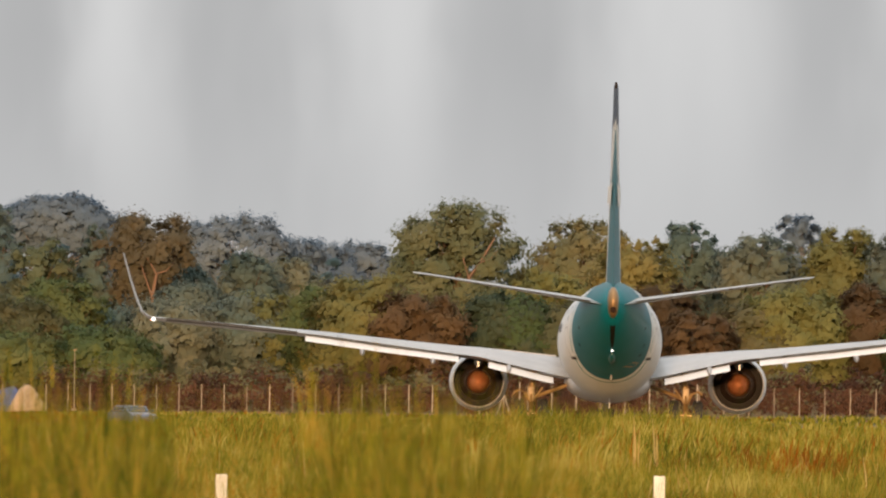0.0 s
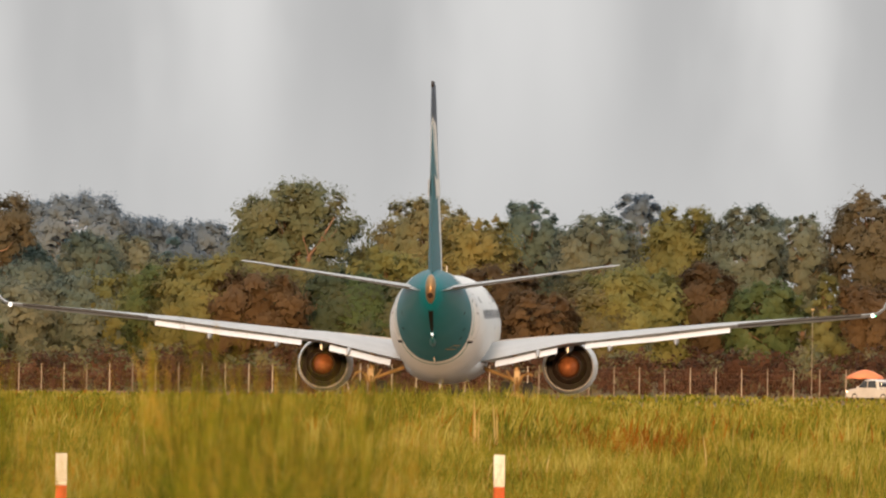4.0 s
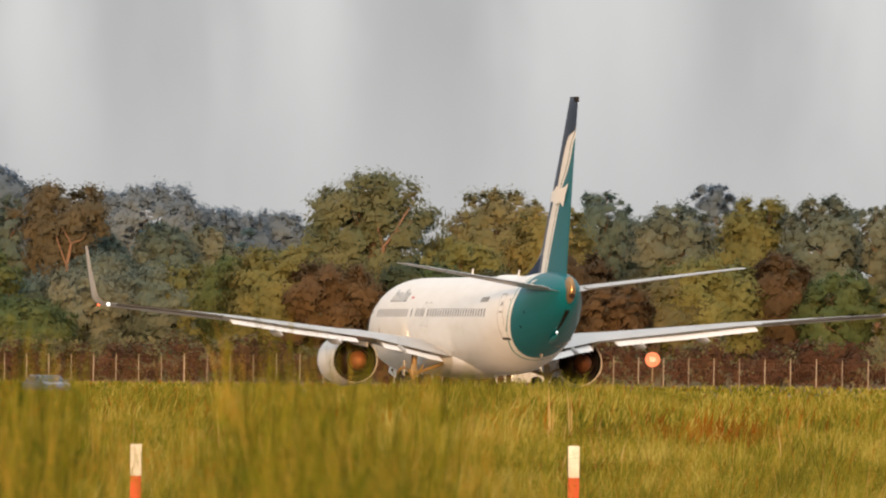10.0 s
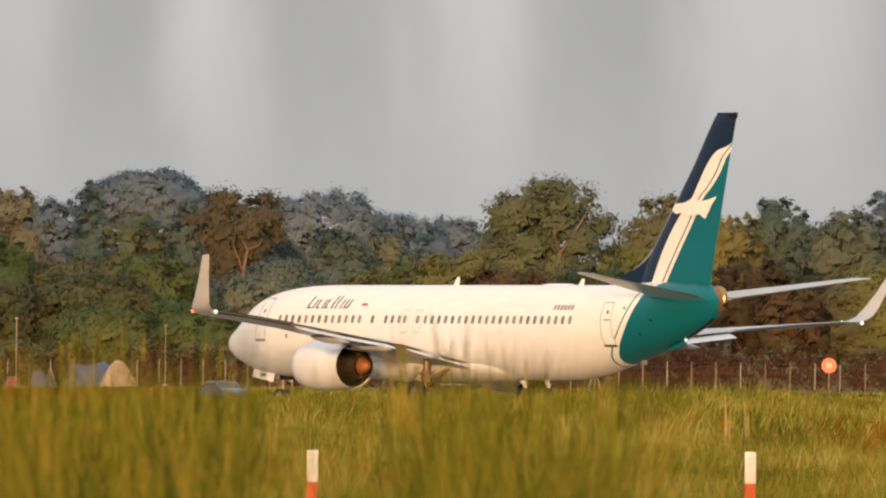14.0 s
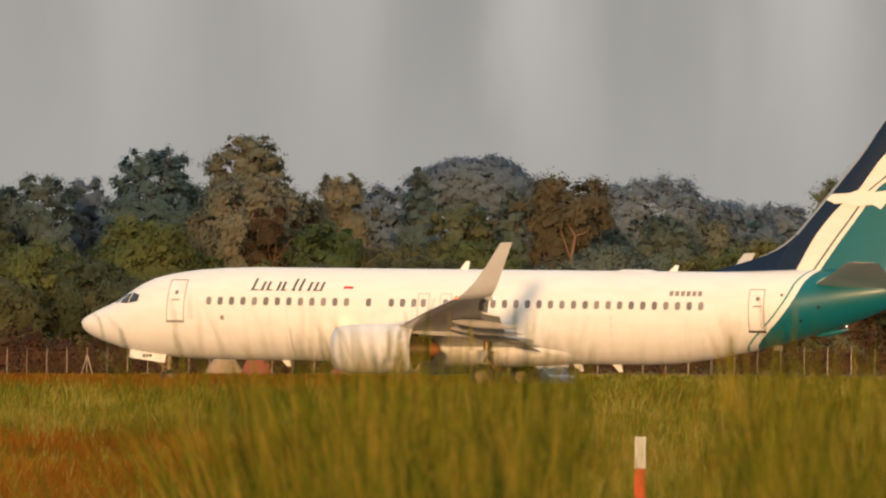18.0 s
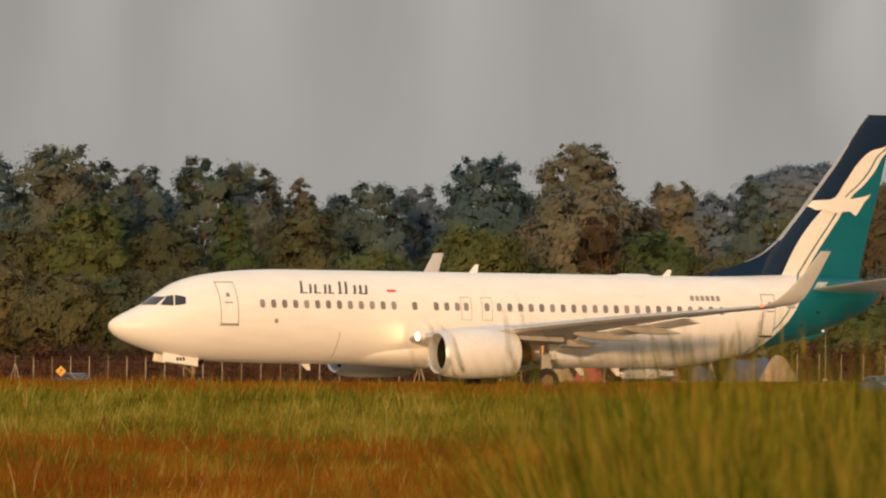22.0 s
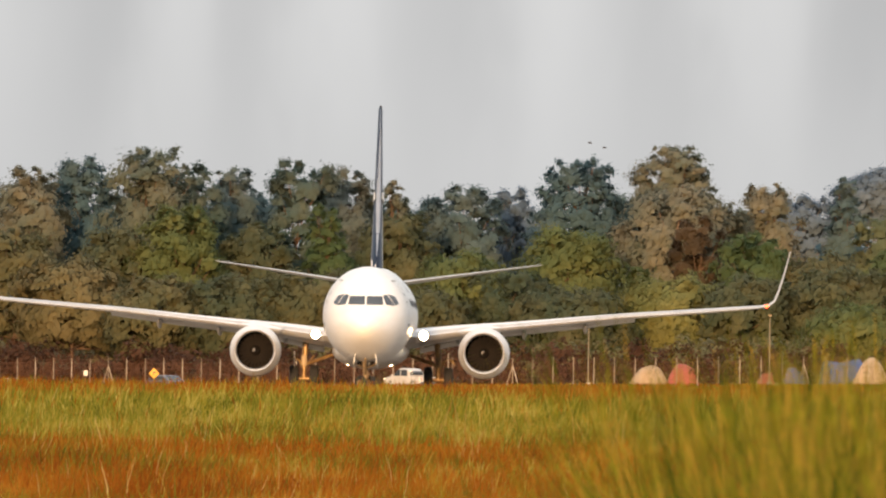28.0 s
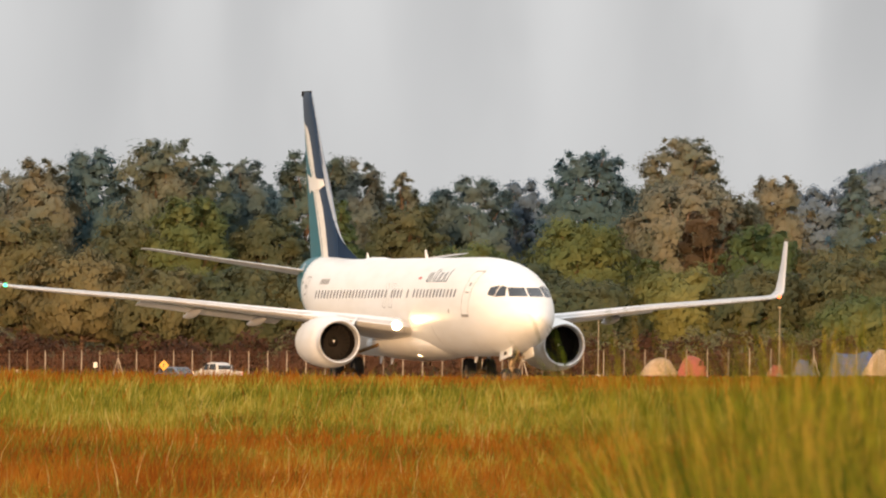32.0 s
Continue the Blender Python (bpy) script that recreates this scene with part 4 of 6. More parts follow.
gx = [-3500, -1500, -600, -250] + list(range(-160, 161, 5)) + [250, 600, 1500, 3500]
gy = [-1500, -400, -100] + list(range(0, 1150, 20)) + list(range(1150, 1420, 4)) + list(range(1420, 1601, 20)) + [1800, 2200, 3200, 4600]
tagged(sheet("ground", gx, gy, ground_z, M_EARTH), "grass field of brown soil reaching to the horizon", "ground", kind="structure")


pad = bmesh.new()
loft(pad, [[(x, y, pad_rise(y) * max(0.0, min(1.0, (30 - abs(x - 8)) / 12)) + PAD) for y in (556, 575, 596, 606, 617, 628, 640, 652, 705)] + [(x, 705, PAD - 0.4), (x, 556, PAD - 0.4)] for x in (-110, -22, -10, 8, 26, 38, 90)])
tagged(part("taxiway", pad, M_ASPHALT), "worn brownish concrete taxiway and turning pad", "taxiway", kind="structure")
FL, FR = Vector((-122.0, 1394.0)), Vector((58.5, 1176.0))      # the two ends of the fence line


def fence_xy(k, back=0.0):
    d = (FR - FL).normalized()
    n = Vector((d.y, -d.x)) * (1 if d.x > 0 else -1)
    p = FL + (FR - FL) * k - n * back
    return p


def ribbon(name, back0, back1, lift, material, label, category):
    """A strip that runs along the fence, laid on the ground."""
    bm = bmesh.new()
    rows_ = []
    for i in range(31):
        k = -0.15 + 1.3 * i / 30
        r = []
        for b in (back0, back1):
            p = fence_xy(k, b)
            r.append((p.x, p.y, ground_z(p.x, p.y) + lift))
        p0, p1 = r
        rows_.append([p0, p1, (p1[0], p1[1], p1[2] - 0.3), (p0[0], p0[1], p0[2] - 0.3)])
    return tagged(part(name, loft(bm, rows_), material), label, category, kind="structure")


ribbon("perimeter_road", -17.0, -9.5, 0.06, M_DUST, "reddish dirt perimeter road along the fence", "road")


# ---- grass ----
def blades(name, rows, material, label, seed=0):
    """rows: arrays of x, y, z, height, width, lean x, lean y; each blade bends once and tapers."""
    x, y, z, h, w, lx, ly = rows
    n = len(x)
    rng = np.random.default_rng(seed)
    a = rng.uniform(-0.9, 0.9, n)
    ux, uy = np.cos(a) * w / 2, np.sin(a) * w / 2
    v = np.empty((n, 5, 3))
    for i, (k, s) in enumerate(((0, 1.0), (0, -1.0), (0.6, 0.75), (0.6, -0.75))):
        v[:, i, 0] = x + ux * s + lx * k * k * h
        v[:, i, 1] = y + uy * s + ly * k * k * h
        v[:, i, 2] = z + h * k
    v[:, 4, 0], v[:, 4, 1], v[:, 4, 2] = x + lx * h, y + ly * h, z + h * (1 - 0.25 * (lx ** 2 + ly ** 2))
    me = bpy.data.meshes.new(name)
    me.vertices.add(n * 5)
    me.vertices.foreach_set("co", v.ravel())
    base = (np.arange(n) * 5)[:, None]
    tri = (base + np.array([0, 1, 3, 0, 3, 2, 2, 3, 4])).ravel().astype(np.int32)
    me.loops.add(len(tri))
    me.loops.foreach_set("vertex_index", tri)
    me.polygons.add(n * 3)
    me.polygons.foreach_set("loop_start", (np.arange(n * 3) * 3).astype(np.int32))
    me.polygons.foreach_set("loop_total", np.full(n * 3, 3, np.int32))
    me.update()
    me.validate()
    me.materials.append(material)
    return tagged(new(name, me), label, "grass", kind="stuff")


def field_z(x, y):
    far = 1.76 + 0.006 * np.clip(x, -160, 107) - 0.9 * np.clip((-30 - x) / 60, 0, 1)
    return np.interp(y, [0, 100, 540, 950], [-1.55, -1.55, -0.05, -0.05]) + (far + 0.05) * np.clip((y - 950) / 287, 0, 1)


def value_noise(x, y, s, seed):
    """Smooth patches, 0 to 1, about s metres wide."""
    rng = np.random.default_rng(seed)
    g = rng.random((128, 128))
    fx, fy = x / s, y / s
    ix, iy = np.floor(fx).astype(int), np.floor(fy).astype(int)
    u, v = fx - ix, fy - iy
    u, v = u * u * (3 - 2 * u), v * v * (3 - 2 * v)
    q = lambda i, j: g[(ix + i) % 128, (iy + j) % 128]
    return (q(0, 0) * (1 - u) + q(1, 0) * u) * (1 - v) + (q(0, 1) * (1 - u) + q(1, 1) * u) * v


M_GRASS = surface("green_grass", [(0.040, 0.058, 0.005), (0.095, 0.114, 0.010), (0.19, 0.18, 0.018), (0.34, 0.30, 0.07)], 0.6, scale=1.0, fine=5.0, stretch=(0.7, 0.035, 1.0), span=(0.34, 0.66), island=0.17, trans=0.35, spec=0.12)
M_SEED = surface("seeding_grass", [(0.11, 0.030, 0.002), (0.175, 0.055, 0.004), (0.24, 0.088, 0.007), (0.32, 0.155, 0.018)], 0.7, scale=1.0, fine=5.0, stretch=(0.7, 0.035, 1.0), span=(0.34, 0.66), island=0.17, trans=0.3, spec=0.12)
M_RIPE = surface("ripe_grass", [(0.17, 0.15, 0.014), (0.29, 0.26, 0.04), (0.44, 0.40, 0.12)], 0.65, scale=1.0, fine=5.0, stretch=(0.7, 0.035, 1.0), span=(0.34, 0.66), island=0.17, trans=0.35, spec=0.12)
M_STRAW = surface("dry_straw", [(0.26, 0.15, 0.035), (0.36, 0.25, 0.07), (0.46, 0.36, 0.14)], 0.7, scale=0.2, fine=2, island=0.4, trans=0.3)
M_TALL = surface("tall_grass", [(0.020, 0.038, 0.002), (0.070, 0.098, 0.005), (0.135, 0.114, 0.009), (0.19, 0.20, 0.014), (0.35, 0.23, 0.035)], 0.6, spec=0.08, scale=8.0, fine=30, span=(0.38, 0.64), island=0.30, trans=0.35)


def sow(n, y0, y1, az0, az1, h0, h1, w0, w1, seed, lean=0.35, power=1.0):
    rng = np.random.default_rng(seed)
    y = y0 + (y1 - y0) * rng.random(n) ** power
    x = y * np.tan(np.radians(rng.uniform(az0, az1, n)))
    k = 0.55 * value_noise(x, y * 0.5, 7.0, 71) + 0.45 * value_noise(x, y * 0.6, 2.2, 72)
    h = (h0 + (h1 - h0) * rng.random(n)) * (0.35 + 1.25 * k)
    h *= (1 - 0.06 * np.clip((-6 - x) / 14, 0, 1) * np.clip((y - 280) / 150, 0, 1)) * (1 - 0.25 * np.clip((y - 300) / 200, 0, 1))
    # a rise of taller grass before the pad
    az = np.degrees(np.arctan2(x, y))
    h *= 1 + 0.75 * np.exp(-((az - 0.78) / 0.55) ** 4) * np.clip((y - 400) / 80, 0, 1) * (y < 600)
    w = rng.uniform(w0, w1, n)
    return [x, y, field_z(x, y), h, w, rng.normal(0.08, lean, n), rng.normal(0, lean, n)]


def red_share(x, y):
    """Where the reddish seeding grass takes over: to the left and in patches."""
    az = np.degrees(np.arctan2(x, y))
    p = value_noise(x, y, 14.0, 3) * 0.6 + value_noise(x, y, 4.0, 4) * 0.4
    near = np.clip((275 - y + 60 * (p - 0.5)) / 60, 0, 1) * np.clip((-1.2 - az) / 0.8, 0, 1)
    band = np.clip((y - 365) / 50, 0, 1) * np.clip((-0.9 - az) / 0.8, 0, 1)
    spot = 0.75 * np.exp(-((az - 1.53) / 0.26) ** 2 - ((y - 295) / 35) ** 2)
    return np.clip(0.05 + spot + 0.78 * near + 0.85 * band + (p - 0.58) * 1.2, 0.02, 0.95)


def field():
    green, red, pale = [], [], []
    for args in ((90000, 118, 200, -5.6, 3.2, 0.24, 0.55, 0.006, 0.015, 11, 0.30, 1.2), (100000, 190, 330, -5.4, 3.0, 0.28, 0.62, 0.010, 0.024, 12, 0.30, 1.1),
                 (90000, 320, 555, -5.3, 3.0, 0.5, 0.92, 0.022, 0.052, 13, 0.24, 1.0), (36000, 930, 1200, -5.6, 3.2, 0.3, 0.6, 0.08, 0.18, 14, 0.3, 1.0), (9000, 20, 118, -6.0, 4.0, 0.3, 0.6, 0.008, 0.018, 15, 0.3, 1.0)):
        r = sow(*args)
        pick = np.random.default_rng(args[9] + 50).random(len(r[0])) < red_share(r[0], r[1])
        lucky = np.random.default_rng(args[9] + 80).random(len(r[0]))
        light = ~pick & (lucky < 0.08 + 0.44 * np.clip((np.degrees(np.arctan2(r[0], r[1])) + 1.0) / 0.9, 0, 1) * value_noise(r[0], r[1], 11.0, 9) + 0.7 * np.exp(-((np.degrees(np.arctan2(r[0], r[1])) - 0.67) / 0.25) ** 2 - ((r[1] - 300) / 28) ** 2))
        pale.append([q[light] for q in r])
        green.append([q[~pick & ~light] for q in r])
        red.append([q[pick] for q in r])
    cat = lambda s: [np.concatenate([q[i] for q in s]) for i in range(7)]
    blades("field_grass", cat(green), M_GRASS, "knee-high green and yellow field grass", 1)
    blades("ripe_grass", cat(pale), M_RIPE, "ripe yellow grass standing among the green", 3)
    blades("seeding_grass", cat(red), M_SEED, "reddish-brown seeding grass among the green", 2)


field()


def dry_stalks():
    """Pale seed stalks that stand out of the field."""
    a = sow(450, 118, 230, -5.4, 3.0, 0.4, 0.75, 0.006, 0.014, 61, 0.22, 1.2)
    b = sow(900, 220, 420, -5.3, 3.0, 0.45, 0.8, 0.012, 0.026, 62, 0.22, 1.0)
    c = sow(10, 120, 200, -4.8, 2.4, 0.6, 0.9, 0.008, 0.014, 63, 0.3, 1.0)
    # a pair of thick reeds nearer the lens
    d = [np.array(q) for q in ((4.66, 4.72, 5.06, 5.10), (300.0, 300.4, 300.0, 300.4), (-0.87,) * 4, (1.36, 1.1, 1.34, 1.1), (0.07, 0.05, 0.07, 0.05), (-0.03, 0.02, -0.06, -0.02), (0.0, 0.02, 0.0, 0.0))]
    blades("dry_stalks", [np.concatenate(q) for q in zip(a, b, c, d)], M_STRAW, "pale dry seed stalks standing out of the grass", 6)


dry_stalks()


def near_grass():
    """Clumps of tall grass a few dozen metres off, out of focus."""
    rng = np.random.default_rng(21)
    K = 0.55
    cols = [[] for _ in range(7)]
    for i in range(600):
        wisp = i % 3 == 0
        az = rng.uniform(-2.6, 0.6) if i % 5 else rng.choice([rng.normal(1.15, 0.1), rng.uniform(0.2, 1.6), rng.normal(-1.6, 0.5), rng.normal(-1.6, 0.4)])
        if rng.random() > (az + 2.15) / 0.45:
            continue
        y = K * (rng.uniform(44, 84) if az < -1.2 or i % 4 == 0 else rng.uniform(28, 60))
        cx = y * math.tan(math.radians(az))
        core = math.exp(-((az + 1.6) / 0.95) ** 4) + 0.85 * math.exp(-((az + 0.3) / 0.9) ** 4)
        el = -0.0040 + 0.0060 * min(core, 1.1) + rng.normal(0, 0.0022)
        if wisp:
            el = rng.uniform(0.002, 0.0068) if core > 0.4 else -0.001
        tall = max(0.3, el * y + 1.55)
        m = int(rng.integers(5, 12) if az < -1.2 else rng.integers(8, 20)) if not wisp else int(rng.integers(9, 17))
        tilt = K * rng.normal(-0.08, 0.30)
        tip = az + math.degrees(tilt * tall / y)
        if min(abs(az + 0.66), abs(az - 0.98), abs(tip + 0.66), abs(tip - 0.98), abs((az + tip) / 2 + 0.66)) < 0.21:
            continue
        wide = rng.uniform(1.0, 2.2)
        for q, v in zip(cols, (cx + K * rng.normal(0, 0.06, m), y + K * rng.normal(0, 0.3, m), np.full(m, -1.55), tall * rng.uniform(0.74, 1.03, m) if not wisp else 1.55 + y * el * rng.uniform(0.3, 1.08, m), K * rng.uniform(0.007, 0.012, m) * wide, rng.normal(tilt, 0.08 * K, m), rng.normal(0, 0.06, m))):
            q.append(v)
        if i % 6 == 0 and core > 0.4 and az < 0.2:
            # loose seed plumes along the top of the stalks
            n = int(rng.integers(3, 7))
            top = 1.55 + y * el * rng.uniform(0.4, 1.1, n)
            low = top - K * rng.uniform(0.12, 0.34, n)
            for q, v in zip(cols, (cx + K * rng.normal(0, 0.05, n) + tilt * tall * (low / top) ** 2, y + K * rng.normal(0, 0.3, n), low - 1.55, top - low, K * rng.uniform(0.005, 0.011, n), rng.normal(1.3 * tilt, 0.2 * K, n), rng.normal(0, 0.1, n))):
                q.append(v)
    # loose single wisps that stand far above the rest
    for i in range(70):
        az, y = rng.uniform(-2.4, 0.4), K * rng.uniform(34, 62)
        tilt = K * rng.normal(-0.1, 0.3)
        tall = 1.55 + y * rng.uniform(0.0005, 0.0066)
        tip = az + math.degrees(tilt * tall / y)
        if min(abs(az + 0.66), abs(tip + 0.66), abs((az + tip) / 2 + 0.66)) < 0.12:
            continue
        m = int(rng.integers(3, 7))
        for q, v in zip(cols, (y * math.tan(math.radians(az)) + K * rng.normal(0, 0.05, m), y + K * rng.normal(0, 0.3, m), np.full(m, -1.55), tall * rng.uniform(0.8, 1.0, m), K * rng.uniform(0.012, 0.024, m), rng.normal(tilt, 0.07 * K, m), rng.normal(0, 0.06, m))):
            q.append(v)
    # a lower fringe at the field's other end
    for i in range(90):
        az, y = rng.uniform(1.75, 2.8), K * rng.uniform(24, 50)
        m = int(rng.integers(8, 16))
        tall = max(0.4, 1.55 + y * rng.uniform(-0.0125, -0.0062))
        tilt = K * rng.normal(-0.1, 0.25)
        for q, v in zip(cols, (y * math.tan(math.radians(az)) + K * rng.normal(0, 0.08, m), y + K * rng.normal(0, 0.3, m), np.full(m, -1.55), tall * rng.uniform(0.74, 1.03, m), K * rng.uniform(0.009, 0.018, m), rng.normal(tilt, 0.1 * K, m), rng.normal(0, 0.06, m))):
            q.append(v)
    blades("tall_grass", [np.concatenate(q) for q in cols], M_TALL, "tall loose grass stalks close to the camera", 5)


near_grass()


# ---- marker posts in the field ----
M_POST = surface("white_post_paint", [(0.55, 0.52, 0.44), (0.72, 0.70, 0.62), (0.78, 0.76, 0.70)], 0.7, scale=8, fine=40, bump=0.2)
M_POSTRED = surface("red_post_paint", [(0.42, 0.055, 0.010), (0.54, 0.085, 0.016)], 0.7, scale=8, fine=40, bump=0.2)


def marker_post(x, y, top):
    z0 = ground_z(x, y)
    p = thing("marker_post", "concrete marker post banded white and red, standing in grass", "post", "field marker posts", at=pose(x, y, z0))
    z, i = top - z0, 0
    while z > 0.02:
        b = max(0.0, z - 0.24)
        bm = box(bmesh.new(), (0, 0, (z + b) / 2), (0.084, 0.084, z - b), bevel=0.006)
        part("band", bm, M_POST if i % 2 == 0 else M_POSTRED, p, "chipped white band" if i % 2 == 0 else "faded red band")
        z, i = b, i + 1
    return p


marker_post(-1.33, 115.0, -0.31)
marker_post(1.97, 115.0, -0.28)


# ---- trees ----
# each from a cool shaded-leaf tone to a warm sunlit one, painted in by noise
HUES = {"g": [(0.119, 0.157, 0.098), (0.178, 0.190, 0.103), (0.252, 0.229, 0.119)],
        "d": [(0.114, 0.165, 0.145), (0.165, 0.197, 0.157), (0.234, 0.237, 0.164)],
        "y": [(0.151, 0.166, 0.069), (0.210, 0.206, 0.079), (0.283, 0.241, 0.094)],
        "b": [(0.134, 0.121, 0.082), (0.210, 0.169, 0.099), (0.295, 0.227, 0.127)],
        # p: distance haze put into the leaf colour as pale blue-grey
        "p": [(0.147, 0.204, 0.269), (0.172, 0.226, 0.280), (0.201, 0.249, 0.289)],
        "r": [(0.091, 0.068, 0.042), (0.137, 0.092, 0.051), (0.197, 0.133, 0.068)],
        "o": [(0.071, 0.098, 0.061), (0.138, 0.141, 0.073), (0.219, 0.189, 0.097)],
        "e": [(0.089, 0.135, 0.059), (0.148, 0.175, 0.067), (0.236, 0.231, 0.083)],
        "n": [(0.088, 0.143, 0.132), (0.152, 0.179, 0.139), (0.244, 0.228, 0.162)],
        # m: back-row green, blued in its colour to stand for haze
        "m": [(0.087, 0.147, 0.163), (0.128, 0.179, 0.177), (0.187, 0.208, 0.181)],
        "k": [(0.080, 0.040, 0.024), (0.135, 0.070, 0.040), (0.190, 0.105, 0.060)]}
M_LEAF = {k: surface("leaves_" + n, c, 0.65, scale=0.36, fine=0.13, island=0.03, trans=0.46, obj_random=0.42, span=(0.28, 0.72), spec=0.1) for (k, c), n in zip(HUES.items(), ("green", "dark_green", "yellow_green", "brown", "haze_pale_green", "red_brown", "dark_olive", "olive", "forest_green", "haze_blue_green", "dead_brown"))}
M_BARK = surface("bark", [(0.09, 0.055, 0.035), (0.17, 0.105, 0.065)], 0.9, scale=1, fine=10, bump=0.5)
M_BARKP = surface("pale_bark", [(0.16, 0.14, 0.12), (0.24, 0.21, 0.18)], 0.9, scale=1, fine=10, bump=0.5)
TREE_WORDS = {"g": "leafy green", "d": "dark green", "y": "yellow-green", "b": "brownish half-bare", "p": "haze-paled grey-green distant", "r": "red-brown dry-leaved", "o": "dark olive", "e": "olive-green", "n": "deep green", "m": "haze-blued deep green"}


def leaf_mesh(name, centres, radii, n, size, rng, material, twigs=14, tuft=0.30, deep=0.0):
    """n small leaf blades in tufts at the ends of twigs, spread over the lobes of a crown;
    deep: so much of them are the broad shaded leaves in the inside of the lobes."""
    centres, radii = np.array(centres), np.array(radii)
    share = radii[:, 0] * radii[:, 2]
    hub = centres.mean(0)
    m = max(twigs * len(centres), 1)
    k = rng.choice(len(centres), m, p=share / share.sum())
    d = rng.normal(size=(m, 3))
    d /= np.linalg.norm(d, axis=1)[:, None]
    d[:, 2] = np.where(d[:, 2] < -0.4, -d[:, 2], d[:, 2])
    ends = centres[k] + d * radii[k] * (rng.uniform(0.25, 1.0, m) ** 0.5)[:, None]
    heft = rng.uniform(0.4, 1.6, m)
    j = rng.choice(m, n, p=heft / heft.sum())
    inside = np.arange(n) < n * deep
    spread = tuft * np.clip(radii[k][j][:, :1], 0.7, 1.15)
    c = ends[j] + np.clip(rng.normal(size=(n, 3)), -1.5, 1.5) * spread * np.array([1.0, 1.0, 0.62])
    c[inside] = centres[k][j][inside] + (d * radii[k])[j][inside] * rng.uniform(0.1, 0.72, inside.sum())[:, None]
    spray = (c - centres[k][j]) / radii[k][j]
    spray /= np.linalg.norm(spray, axis=1)[:, None] + 1e-6
    if deep:
        out = (c - hub) / (centres.max(0) - centres.min(0) + 1.0)
        spray += out / (np.linalg.norm(out, axis=1)[:, None] + 1e-6) * 2.2
        spray /= np.linalg.norm(spray, axis=1)[:, None] + 1e-6
    nrm = spray + rng.normal(size=(n, 3)) * 0.28
    nrm /= np.linalg.norm(nrm, axis=1)[:, None]
    u = rng.normal(size=(n, 3))
    u -= nrm * (u * nrm).sum(1)[:, None]
    u /= np.linalg.norm(u, axis=1)[:, None]
    w = np.cross(nrm, u)
    s = size * (rng.uniform(0.55, 1.3, n) * np.where(inside, 2.3, 1.0))[:, None]
    v = np.empty((n, 3, 3))
    v[:, 0], v[:, 1], v[:, 2] = c - u * s, c + u * s * 0.5 - w * s * 0.75, c + u * s * 0.7 + w * s * 0.7
    me = bpy.data.meshes.new(name)
    me.vertices.add(n * 3)
    me.vertices.foreach_set("co", v.ravel())
    me.loops.add(n * 3)
    me.loops.foreach_set("vertex_index", np.arange(n * 3, dtype=np.int32))
    me.polygons.add(n)
    me.polygons.foreach_set("loop_start", (np.arange(n) * 3).astype(np.int32))
    me.polygons.foreach_set("loop_total", np.full(n, 3, np.int32))
    me.attributes.new("custom_normal", "FLOAT_VECTOR", "POINT").data.foreach_set("vector", np.repeat(spray, 3, axis=0).ravel())
    me.update()
    me.materials.append(material)
    return new(name, me)


